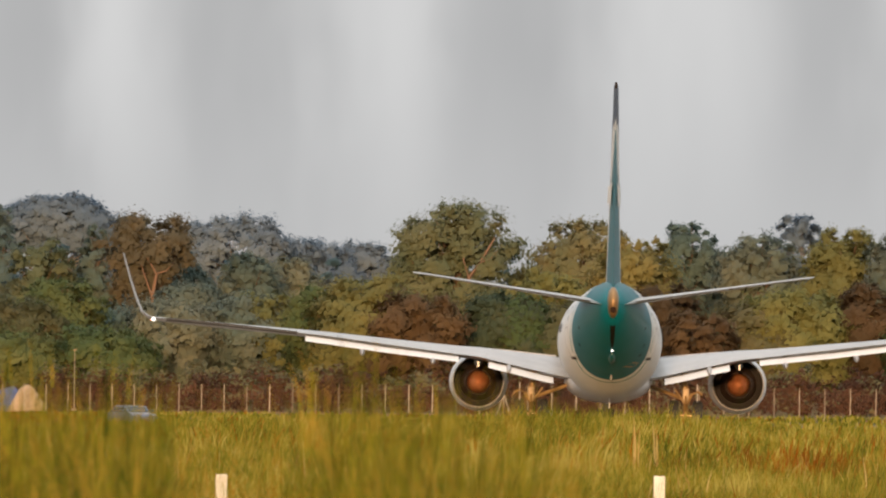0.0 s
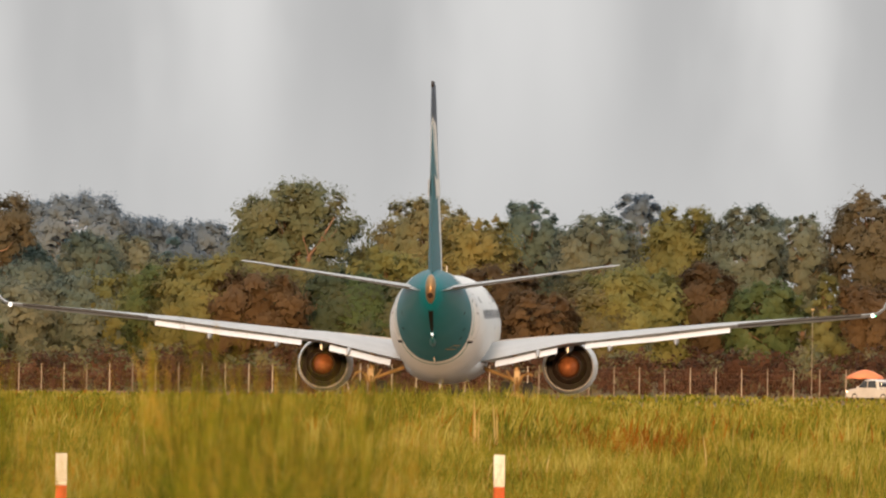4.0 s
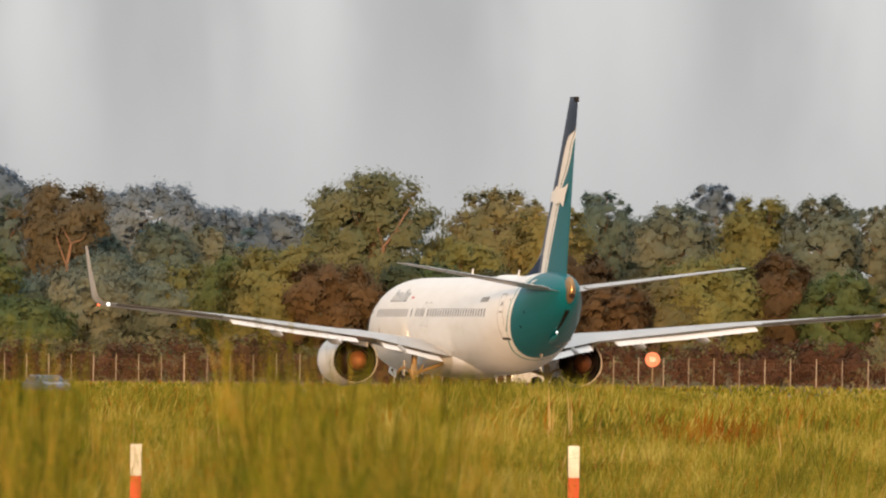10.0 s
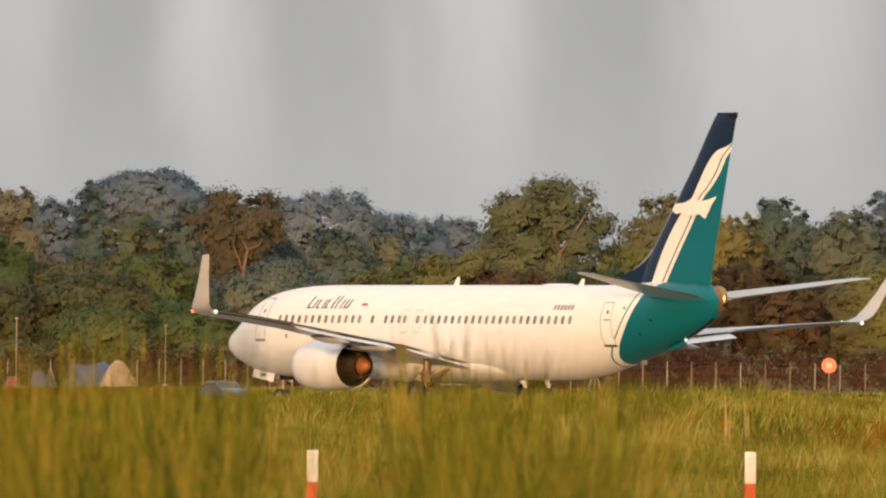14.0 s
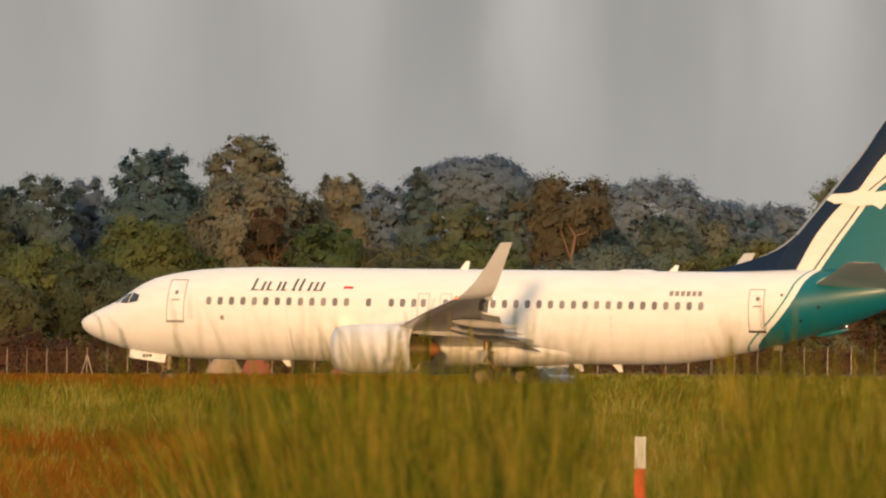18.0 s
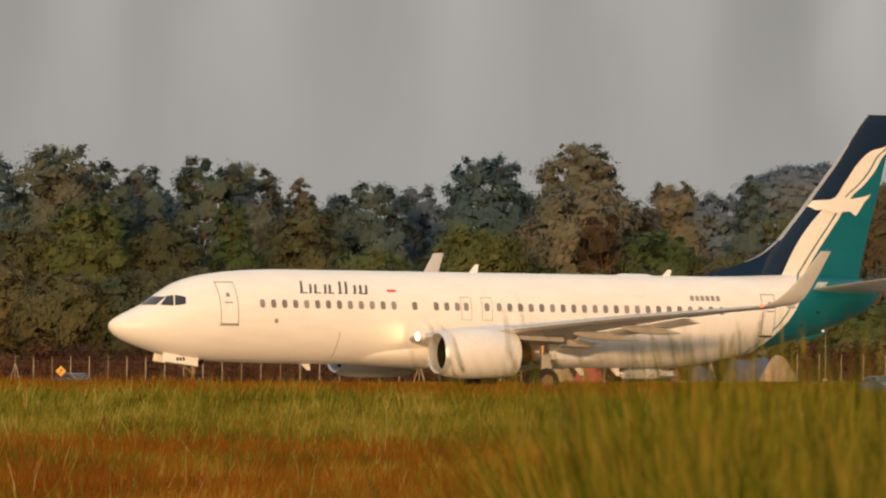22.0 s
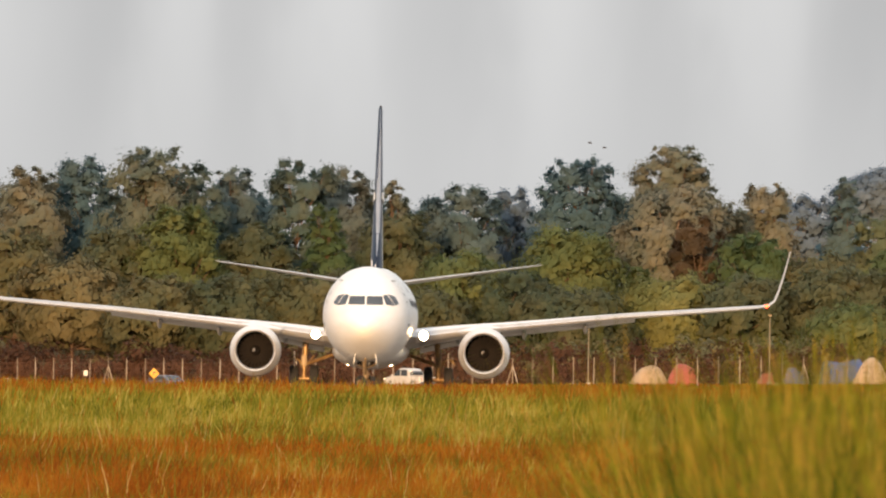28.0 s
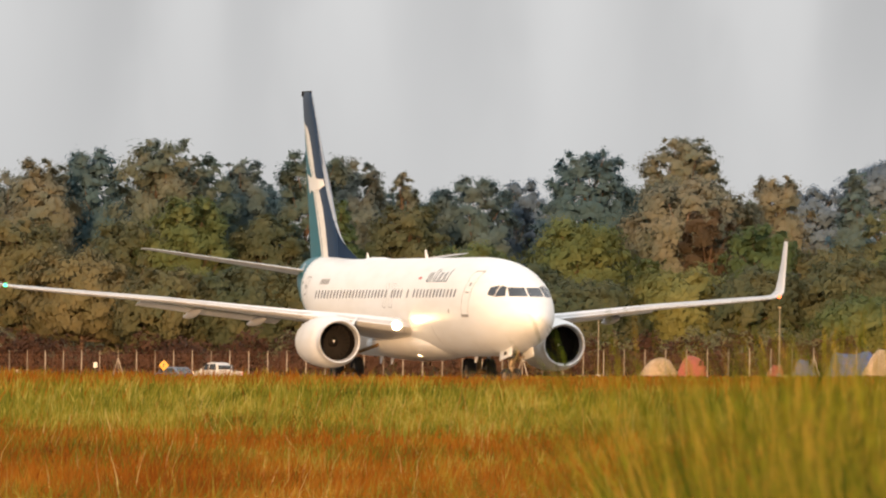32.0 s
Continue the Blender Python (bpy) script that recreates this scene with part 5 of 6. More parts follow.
def tree(x, y, height, width, kind, seed, dense=1.0):
    form, hue = kind
    height -= ground_z(x, y) - 1.85
    width *= 1.62 if form in "ru" else 1.45
    rng = np.random.default_rng(seed)
    T = thing("tree", TREE_WORDS[hue] + (" umbrella-crowned" if form == "u" else " pointed" if form == "c" else " round-crowned" if form == "r" else " open-crowned") + " tree behind the airfield fence", "tree", "trees behind the fence", at=pose(x, y, ground_z(x, y) - 0.1, 0, 0, float(rng.uniform(-25, 25))))
    R = width / 2
    low = {"r": 0.22, "c": 0.15, "u": 0.62, "i": 0.3}[form]
    bm = bmesh.new()
    lean = rng.normal(0, 0.04 * height, 2)
    path = [(lean[0] * k * k, lean[1] * k * k, height * 0.86 * k) for k in (0, 0.3, 0.6, 1.0)]
    r0 = 0.10 + 0.010 * height
    tube(bm, path, [r0 * 1.25, r0 * 0.8, r0 * 0.5, r0 * 0.12], 7)
    centres, radii = [], []
    m = {"r": 56, "c": 50, "u": 44, "i": 40}[form]
    m = int(m * max(1.0, width / 7.5))
    for i in range(m + 7):
        inner = i >= m
        zf = low + (0.97 - low) * ((i + 0.5) / m if not inner else (i - m + 0.8) / 8)
        h = (zf - low) / (1 - low)
        if form == "r":
            env = R * (math.sqrt(max(0.08, 1 - ((h - 0.4) / 0.64) ** 2)) if h > 0.4 else 0.72 + 0.7 * h)
        elif form == "c":
            env = R * (1.05 - h * 0.8)
        elif form == "u":
            env = R * math.sqrt(max(0.1, 1 - ((zf - 0.68) / 0.32) ** 2))
        else:
            env = R * (0.85 + 0.15 * math.sin(zf * 9)) * (1.0 if h < 0.7 else 1 - (h - 0.7) * 1.5)
        a = i * 2.4 + rng.uniform(-0.5, 0.5)
        if inner:
            lobe, rad = min(env * (0.46 if form != "i" else 0.25), 0.09 * height), 0.0
        else:
            lobe = min(1.5 if R < 5 else 2.0, max(0.5 if form != "i" else 0.75, env * rng.uniform(0.18, 0.46)))
            rad = max(0.0, env - lobe * 0.8) * (1.0 - 0.7 * rng.random() ** 2) * (1 + 0.10 * math.sin(3 * a + seed))
        centres.append(np.array([math.cos(a) * rad, math.sin(a) * rad, height * zf]))
        radii.append(np.array([lobe, lobe, lobe * (0.6 if form == "u" else 0.9) * rng.uniform(0.75, 1.35)]) * (rng.uniform(0.85, 1.2, 3) if not inner else 1.0))
    fit = (height - height * low) / (max(c[2] + r[2] for c, r in zip(centres, radii)) - height * low)
    wide = R / max(abs(c[0]) + r[0] * 0.9 for c, r in zip(centres, radii))
    for i, (c, r) in enumerate(zip(centres, radii)):
        c[2] = height * low + (c[2] - height * low) * fit
        zf = c[2] / height
        c[0], c[1] = c[0] * wide + lean[0] * zf * zf, c[1] * wide + lean[1] * zf * zf
        if i % 2 or i >= m:
            continue
        s = max(0.25, zf - 0.16)
        st = (lean[0] * s * s, lean[1] * s * s, height * s * 0.9)
        mid = (st[0] + (c[0] - st[0]) * 0.55, st[1] + (c[1] - st[1]) * 0.55, st[2] + (c[2] - st[2]) * 0.4)
        tube(bm, [st, mid, tuple(c)], [r0 * 0.38, r0 * 0.2, r0 * 0.06], 5)
    part("trunk", bm, M_BARKP if hue in "pi" else M_BARK, T, "forked trunk with limbs")
    area = width * height * (1 - low)
    n = int(min(24000 if width < 12 else 38000, max(5000, area * 185 * dense)) * (1.0 if y < 1800 else 0.85) * (0.85 if form == "i" else 1.0))
    c = leaf_mesh("crown", centres, radii, n, 0.136 if y < 1800 else 0.17, rng, M_LEAF[hue], 60, 0.20, 0.52)
    c.parent = T
    return T


# the stand behind the fence road: x, y, height, width, form and hue
STAND_A = (
    (-113.5, 1425, 19.7, 5.6, 'rg'), (-109.3, 1439, 21.0, 6.2, 'rd'), (-103.2, 1419, 21.7, 7.1, 'rg'), (-98.1, 1426, 20.3, 5.0, 'rg'), (-96.1, 1440, 20.1, 4.8, 'rd'),
    (-88.8, 1420, 20.5, 6.1, 'ig'), (-85.1, 1434, 20.4, 6.1, 'rd'), (-78.3, 1421, 18.6, 6.1, 'cg'), (-73.0, 1428, 18.4, 6.1, 'rd'), (-70.4, 1448, 18.5, 3.8, 'ip'),
    (-62.5, 1435, 21.4, 7.2, 'rd'), (-53.5, 1442, 22.5, 6.4, 'ug'), (-53.2, 1429, 19.0, 10.1, 'rg'), (-45.2, 1436, 19.0, 5.1, 'rg'), (-38.1, 1449, 19.8, 5.4, 'cd'),
    (-118.0, 1452, 18.8, 5.9, 'rd'), (-94.5, 1460, 18.2, 5.4, 'rd'), (-83.5, 1467, 17.6, 5.4, 'rd'), (-78.4, 1474, 17.8, 4.9, 'rd'), (-68.2, 1475, 15.2, 6.0, 'rd'),
)
STAND_B = (
    (-59.8, 1475, 18.6, 6.0, 'rd'), (-49.7, 1469, 17.0, 6.0, 'rd'), (-33.9, 1436, 16.7, 5.1, 'rg'), (-28.8, 1449, 18.1, 5.1, 'cd'), (-23.4, 1430, 19.3, 8.7, 'ib'),
    (-13.6, 1430, 15.6, 5.0, 'rd'), (-14.6, 1436, 15.5, 4.8, 'rd'), (-9.9, 1443, 15.5, 5.1, 'rd'), (5.7, 1410, 20.5, 10.7, 'rg'), (-20.7, 1450, 15.9, 4.8, 'rd'),
    (17.1, 1436, 19.3, 7.6, 'rg'), (21.3, 1410, 17.1, 6.8, 'ry'), (27.7, 1463, 19.3, 5.1, 'rd'), (33.9, 1449, 18.5, 6.7, 'rd'), (38.8, 1476, 20.4, 4.4, 'ip'),
    (42.0, 1442, 18.8, 6.7, 'ry'), (48.2, 1436, 19.1, 6.4, 'rd'), (53.5, 1449, 18.2, 4.3, 'rd'), (59.4, 1429, 20.4, 6.9, 'rb'), (31.4, 1469, 16.7, 6.0, 'rd'),
)
# far hill trees, their haze painted by hue p
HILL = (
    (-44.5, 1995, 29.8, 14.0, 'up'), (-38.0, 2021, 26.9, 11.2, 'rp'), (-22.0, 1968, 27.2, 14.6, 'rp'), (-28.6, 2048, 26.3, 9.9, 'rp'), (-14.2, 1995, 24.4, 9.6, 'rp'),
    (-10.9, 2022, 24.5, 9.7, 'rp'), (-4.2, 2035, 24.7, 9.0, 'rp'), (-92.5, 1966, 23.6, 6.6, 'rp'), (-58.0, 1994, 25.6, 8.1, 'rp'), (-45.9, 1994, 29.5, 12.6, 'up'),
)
EDGE_A = (
    (-107.6, 1399, 11.4, 8.3, 'rg'), (-98.3, 1406, 16.1, 6.8, 'ry'), (-83.8, 1401, 16.2, 6.8, 'cy'), (-78.3, 1405, 15.7, 6.8, 'rg'), (-92.1, 1393, 9.8, 8.3, 'rd'),
    (-99.9, 1393, 9.6, 7.2, 'rg'), (-84.9, 1394, 10.4, 8.3, 'rd'), (-71.6, 1397, 12.1, 7.8, 'ry'), (-74.3, 1389, 8.9, 7.7, 'rd'), (-62.2, 1406, 14.8, 7.8, 'ry'),
    (-61.4, 1388, 9.1, 9.3, 'rd'), (-55.4, 1393, 10.5, 4.6, 'cy'), (-50.3, 1409, 15.6, 4.7, 'ib'), (-51.7, 1393, 10.3, 9.3, 'ry'), (-44.9, 1402, 14.1, 5.7, 'ry'),
    (-39.7, 1403, 12.6, 6.2, 'rd'), (-34.7, 1393, 11.0, 6.7, 'rg'), (-113.4, 1405, 13.8, 6.8, 'rd'), (-103.7, 1409, 13.9, 6.8, 'rd'), (-91.2, 1410, 14.6, 6.3, 'rg'),
    (-67.4, 1395, 10.6, 6.7, 'rd'), (-45.6, 1390, 10.3, 8.2, 'rd'), (-38.0, 1393, 10.9, 8.3, 'rd'),
)
EDGE_B = (
    (-31.4, 1399, 12.6, 6.7, 'rg'), (-27.6, 1394, 10.5, 7.7, 'rd'), (-19.5, 1399, 12.8, 6.7, 'rg'), (-14.7, 1394, 11.6, 7.7, 'rd'), (-11.6, 1394, 11.7, 6.2, 'ry'),
    (-6.9, 1390, 12.2, 6.2, 'rg'), (-3.3, 1383, 13.2, 8.7, 'ry'), (1.8, 1377, 11.7, 8.2, 'ib'), (8.5, 1383, 11.8, 7.7, 'rd'), (13.7, 1394, 14.1, 6.7, 'rg'),
    (-35.0, 1383, 7.7, 8.2, 'rg'), (-27.3, 1383, 8.3, 8.2, 'rg'), (-20.8, 1391, 11.0, 7.7, 'rd'), (14.3, 1383, 11.1, 7.7, 'rd'), (23.5, 1383, 12.7, 6.7, 'ib'),
    (27.5, 1376, 10.1, 6.1, 'ib'), (31.7, 1383, 11.3, 7.2, 'rd'), (36.3, 1383, 12.6, 9.2, 'rg'), (42.2, 1383, 13.0, 5.6, 'rb'), (47.5, 1380, 11.5, 6.1, 'rg'),
    (52.5, 1377, 11.9, 4.3, 'cy'), (57.3, 1382, 11.1, 6.1, 'rb'), (10.2, 1383, 11.5, 7.2, 'rg'),
)
M_LIMB = surface("ruddy_bark", [(0.15, 0.088, 0.054), (0.25, 0.15, 0.095)], 0.9, scale=1, fine=10, bump=0.5)
BARE = {5.7: ((0.2, 0.50), (0.6, 0.60), (1.6, 0.68), (2.9, 0.80)), -23.4: ((0.3, 0.30), (0.2, 0.48), (0.6, 0.62), (-0.6, 0.74)), -53.2: ((0.3, 0.28), (0.4, 0.5), (0.1, 0.68), (0.5, 0.84))}


def bare_limb(T, row):
    """A thick sunlit limb that shows on the face of the crown."""
    x, y, h, w, kind = row
    h, R = h - (ground_z(x, y) - 1.6), w * 0.66
    p = [(u, -R * (0.80 - 0.9 * abs(k - 0.58)), h * k) for u, k in BARE[x]]
    bm = tube(bmesh.new(), p, [0.20, 0.18, 0.13, 0.05], 8)
    tube(bm, [p[1], ((p[1][0] + p[2][0]) / 2 - 1.0, p[2][1], p[2][2]), (p[2][0] - 1.7, p[3][1] * 0.9, p[3][2] - 0.4)], [0.09, 0.07, 0.03], 7)
    tube(bm, [p[2], (p[2][0] + 0.9, p[2][1], p[2][2] + 0.3), (p[2][0] + 1.6, p[2][1], p[2][2] + 1.1)], [0.08, 0.06, 0.03], 7)
    o = part("limb", bm, M_LIMB, T, "sunlit ruddy limb")
    o.matrix_basis = Matrix.Rotation(-T.matrix_basis.to_euler().z, 4, "Z")


for i, row in enumerate(STAND_A + STAND_B):
    x, y, h, w, kind = row
    if i < len(STAND_A):
        kind = kind[0] + {"g": "n", "d": "m"}.get(kind[1], kind[1])      # another species to the left, m with haze in its blue
    T = tree(x, y, h, w, kind, 100 + i)
    if row[0] in BARE:
        bare_limb(T, row)
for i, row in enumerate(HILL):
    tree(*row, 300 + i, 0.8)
for i, (x, y, h, w, kind) in enumerate(EDGE_A + EDGE_B):
    far_in = -30 < x < -8 and h > 10.4
    tree(x, y + (14 if far_in else 0), h, w, kind[0] + ({"g": "d"} if far_in else {"d": "o", "g": "o", "y": "e", "b": "r"} if i < len(EDGE_A) else {"d": "o", "g": "e", "b": "r"}).get(kind[1], kind[1]), 400 + i)


def undergrowth():
    """The dense scrub at the wood's foot and a leaf fill that stands in for the wood's depth behind it."""
    rng = np.random.default_rng(31)
    cs, rs = [], []
    for i in range(420):
        k = rng.uniform(-0.12, 1.12)
        p = fence_xy(k, rng.uniform(19, 53))
        y = max(p.y, 1330 + rng.uniform(0, 53)) if k < 0.9 else p.y + 80
        h = rng.uniform(1.2, 3.2)
        cs.append((p.x, y, ground_z(p.x, y) + h * 0.6))
        rs.append((rng.uniform(1.6, 3.2), 1.9, h))
    tagged(leaf_mesh("scrub", cs, rs, 70000, 0.24, rng, M_LEAF["o"]), "dense dark scrub at the foot of the trees", "scrub", kind="stuff")
    cs, rs = [], []
    for i in range(420):
        p = fence_xy(rng.uniform(-0.12, 1.12), rng.uniform(2.7, 9.0))
        h = rng.uniform(1.3, 3.0)
        cs.append((p.x, p.y, ground_z(p.x, p.y) + h * 0.5))
        rs.append((rng.uniform(1.1, 2.1), 1.1, h))
    tagged(leaf_mesh("brushwood", cs, rs, 75000, 0.2, rng, M_LEAF["k"]), "low dark red-brown brushwood along the fence", "brush", kind="stuff")
    # leaf fill added behind the trees; hue m paints its dim, hazy depth
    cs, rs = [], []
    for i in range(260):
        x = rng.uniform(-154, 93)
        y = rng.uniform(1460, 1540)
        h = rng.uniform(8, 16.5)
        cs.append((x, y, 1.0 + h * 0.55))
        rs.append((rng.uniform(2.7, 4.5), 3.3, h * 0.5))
    tagged(leaf_mesh("far_wood", cs, rs, 130000, 0.42, rng, M_LEAF["m"]), "haze-coloured leaf mass filling the gaps between the trees", "wood", kind="stuff")


undergrowth()


# ---- fence ----
M_CONC = surface("fence_concrete", [(0.20, 0.165, 0.125), (0.32, 0.27, 0.215), (0.42, 0.37, 0.30)], 0.85, scale=1.5, fine=14, bump=0.2, obj_random=0.5)
M_WIRE = surface("rusty_wire", [(0.11, 0.048, 0.028), (0.17, 0.085, 0.05)], 0.8, fine=10)


FENCE_AT, BRACED = 16.96, (5, 26, 40, 64, 88)      # metres from the line's start to a post; the braced posts


def fence():
    F = thing("fence", "airfield fence of pale concrete posts and rusty wire", "fence")
    me = None
    pts = []
    span = (FR - FL).length
    for i in range(-8, 96):
        p = fence_xy((FENCE_AT + 2.8448 * i + 0.00136 * i * i) / span)
        z = ground_z(p.x, p.y)
        pts.append((p.x, p.y, z))
        if me is None:
            bm = bmesh.new()
            tube(bm, [(0, 0, -0.3), (0, 0, 2.15), (0.0, -0.13, 2.4)], [0.05, 0.044, 0.036], 6)
            o = part("fence_post", bm, M_CONC, F)
            me = o.data
        else:
            o = new("fence_post", me)
            o.parent = F
        o.matrix_basis = pose(p.x, p.y, z, 0, 0, (i * 37) % 11 - 5)
        if i in BRACED:
            for s in (-1, 1):
                b = part("brace", tube(bmesh.new(), [(p.x, p.y, z + 1.75), (p.x + s * 0.53, p.y - s * 0.6, z)], [0.045, 0.055], 5), M_CONC, F)
    for h in (0.5, 1.0, 1.5, 2.0, 2.28):
        part("wire", tube(bmesh.new(), [(x, y, z + h) for x, y, z in pts], [0.009] * len(pts), 4), M_WIRE, F)
    # the mesh between the posts, as crossed strands
    bm = bmesh.new()
    for (x0, y0, z0), (x1, y1, z1) in zip(pts, pts[1:]):
        for j in range(9):
            for a, b in ((j / 9, (j + 1.6) / 9), ((j + 1.6) / 9, j / 9)):
                q = [(x0 + (x1 - x0) * min(a, 1), y0 + (y1 - y0) * min(a, 1), z0 + 0.05), (x0 + (x1 - x0) * min(b, 1), y0 + (y1 - y0) * min(b, 1), z0 + 2.05)]
                s = 0.006
                vs = [bm.verts.new((q[0][0] - s, q[0][1], q[0][2])), bm.verts.new((q[0][0] + s, q[0][1], q[0][2])), bm.verts.new((q[1][0] + s, q[1][1], q[1][2])), bm.verts.new((q[1][0] - s, q[1][1], q[1][2]))]
                bm.faces.new(vs)
    o = part("wire_mesh", bm, M_WIRE, F, "rusty woven wire mesh", 0)
    o["kind"] = "stuff"


fence()


# ---- vehicles and roadside things ----
M_CARWHITE = surface("white_car_paint", [(0.46, 0.44, 0.40), (0.62, 0.60, 0.56)], 0.35, scale=1, fine=8, coat=0.4)
M_CARBLUE = surface("blue_car_paint", [(0.07, 0.095, 0.15), (0.11, 0.14, 0.20)], 0.35, scale=1, fine=8, coat=0.4)
M_CARGLASS = surface("car_glass", [(0.02, 0.025, 0.03), (0.05, 0.055, 0.06)], 0.08, fine=3)
M_HEAD = glow("car_headlamp", (1.0, 0.7, 0.4), 5.0)
M_CHROME = surface("dull_chrome", [(0.4, 0.4, 0.4), (0.6, 0.6, 0.6)], 0.25, 0.9)


def prism(bm, outline, x0, x1, inset=0.0, zcut=None):
    """A body swept across x from a side outline of (y, z), drawn in above zcut."""
    rings = []
    for x in (x0, x0 + 0.12 * (x1 - x0) / 2, x1 - 0.12 * (x1 - x0) / 2, x1):
        e = 0.04 if x in (x0, x1) else 0.0
        rings.append([(x * (1 - (inset * max(0, z - zcut) if zcut else 0)), y * (1 - e), z - (e if z > 0.6 else 0)) for y, z in outline])
    return loft(bm, rings)


def car(name, label, paint, at, pickup=False, lamps=True):
    """A road car, nose along +y, standing on z = 0."""
    C = thing(name, label, "pickup" if pickup else "car", at=at)
    L = 2.65 if pickup else 2.2
    body = [(-L, 0.45), (-L, 0.95), (-L + 0.05, 1.0), (0.9, 1.02), (L - 1.1, 1.03), (L - 0.45, 0.96), (L - 0.12, 0.86), (L, 0.7), (L, 0.4), (L - 0.3, 0.32), (-L + 0.3, 0.32)]
    part("body", prism(bmesh.new(), body, -0.88, 0.88), paint, C, "", 30)
    cab = [(-1.0, 0.98), (-0.95, 1.28), (-0.82, 1.56), (-0.55, 1.69), (0.1, 1.74), (0.55, 1.70), (0.85, 1.56), (1.2, 1.26), (1.55, 0.99)] if pickup else [(-1.9, 0.98), (-1.2, 1.44), (0.35, 1.46), (1.25, 0.98)]
    part("cabin", prism(bmesh.new(), cab, -0.84, 0.84, 0.16, 1.0), paint, C, "", 30)
    z0, z1 = (1.08, 1.6) if pickup else (1.03, 1.38)
    for s in (-1, 1):
        for y0, y1, d0, d1 in (((0.26, 1.20, 0.0, -0.50), (-0.82, 0.16, 0.14, 0.0)) if pickup else ((0.0, 0.98, 0.0, -0.62), (-1.5, -0.08, 0.5, 0.0))):
            bm = bmesh.new()
            vs = [bm.verts.new((s * (0.86 - 0.06 * q), y, z)) for y, z, q in ((y0, z0, 0), (y1, z0, 0), (y1 + d1, z1, 1), (y0 + d0, z1, 1))]
            bm.faces.new(vs)
            part("side_window", bm, M_CARGLASS, C, "dark side glass", 0)
        for y in (-L * 0.62, L * 0.62):
            w = wheel(s * 0.78, y, 0.34, 0.34, 0.22, C)
        bm = bmesh.new()
        box(bm, (s * 0.62, L - 0.02, 0.78), (0.34, 0.1, 0.16), bevel=0.03)
        part("headlamp", bm, M_HEAD if lamps else M_CHROME, C, "lit headlamp" if lamps else "headlamp")
        bm = bmesh.new()
        box(bm, (s * 0.72, -L - 0.01, 0.82), (0.14, 0.04, 0.18), bevel=0.02)
        part("tail_lamp", bm, M_RED, C, "red tail lamp")
        bm = bmesh.new()
        box(bm, (s * 1.0, 1.15 if pickup else 0.9, 1.1), (0.2, 0.09, 0.16), bevel=0.03)
        part("mirror", bm, paint, C)
    for y0, za, y1, zb in (((1.49, 1.06, 0.86, 1.58), (-0.99, 1.14, -0.86, 1.52)) if pickup else ((1.2, 1.02, 0.45, 1.42), (-1.86, 1.02, -1.26, 1.4))):
        bm = bmesh.new()
        o = 0.03 if y0 > 0 else -0.03
        bm.faces.new([bm.verts.new((x, y + o, z)) for x, y, z in ((-0.72, y0, za), (0.72, y0, za), (0.64, y1, zb), (-0.64, y1, zb))])
        part("windscreen" if y0 > 0 else "rear_window", bm, M_CARGLASS, C, "dark glass", 0)
    for y in (-L - 0.03, L + 0.03):
        part("bumper", box(bmesh.new(), (0, y, 0.5), (1.6, 0.14, 0.2), bevel=0.04), M_CHROME if pickup else paint, C)
    if pickup:
        part("roll_bar", tube(bmesh.new(), [(-0.75, -1.2, 1.0), (-0.7, -1.23, 1.45), (0.7, -1.23, 1.45), (0.75, -1.2, 1.0)], [0.04] * 4, 8), M_CHROME, C)
        part("load_bed", box(bmesh.new(), (0, -1.9, 0.99), (1.5, 1.35, 0.06)), M_TYRE, C, "black load bed liner")
    return C


ROAD_D = (FR - FL).normalized()


def on_road(az, back=-13.3):
    """Where the sight line at an azimuth meets a line along the fence."""
    a = radians(az)
    s = Vector((math.sin(a), math.cos(a)))
    p0 = fence_xy(0, back)
    d = ROAD_D
    # p0 + d k = s r
    det = d.x * -s.y + d.y * s.x
    k = (-p0.x * -s.y + -p0.y * s.x) / det
    p = p0 + d * k
    return p.x, p.y, ground_z(p.x, p.y) + 0.06


HEAD = math.degrees(math.atan2(-(-ROAD_D.x), -ROAD_D.y))
pickup = car("pickup", "white double-cab pickup driving along the perimeter road", M_CARWHITE, pose(*on_road(2.0), 0, 0, HEAD), True)
x, y, z = on_road(-1.0, -165.0)
car("car", "small blue-grey car parked in the grass before the fence", M_CARBLUE, pose(x, y, z - 0.06, 0, 0, -155), lamps=False)
x, y, z = on_road(-4.05, -5.3)
car("car", "small blue car parked beside the yellow warning sign", M_CARBLUE, pose(x, y, z - 0.25, 0, 0, 35), lamps=False)

DRIVE = ((0.0, 3.42), (5.5, 2.005), (6.0, 1.874), (8.0, 1.389), (10.5, 0.72), (13.0, 0.103), (17.5, -0.93), (19.0, -1.25), (25.5, -2.62), (28.0, -3.13), (30.0, -3.52), (32.0, -3.886))


def drive():
    walk(pickup, [(t, pose(*on_road(az), 0, 0, HEAD)) for t, az in DRIVE])


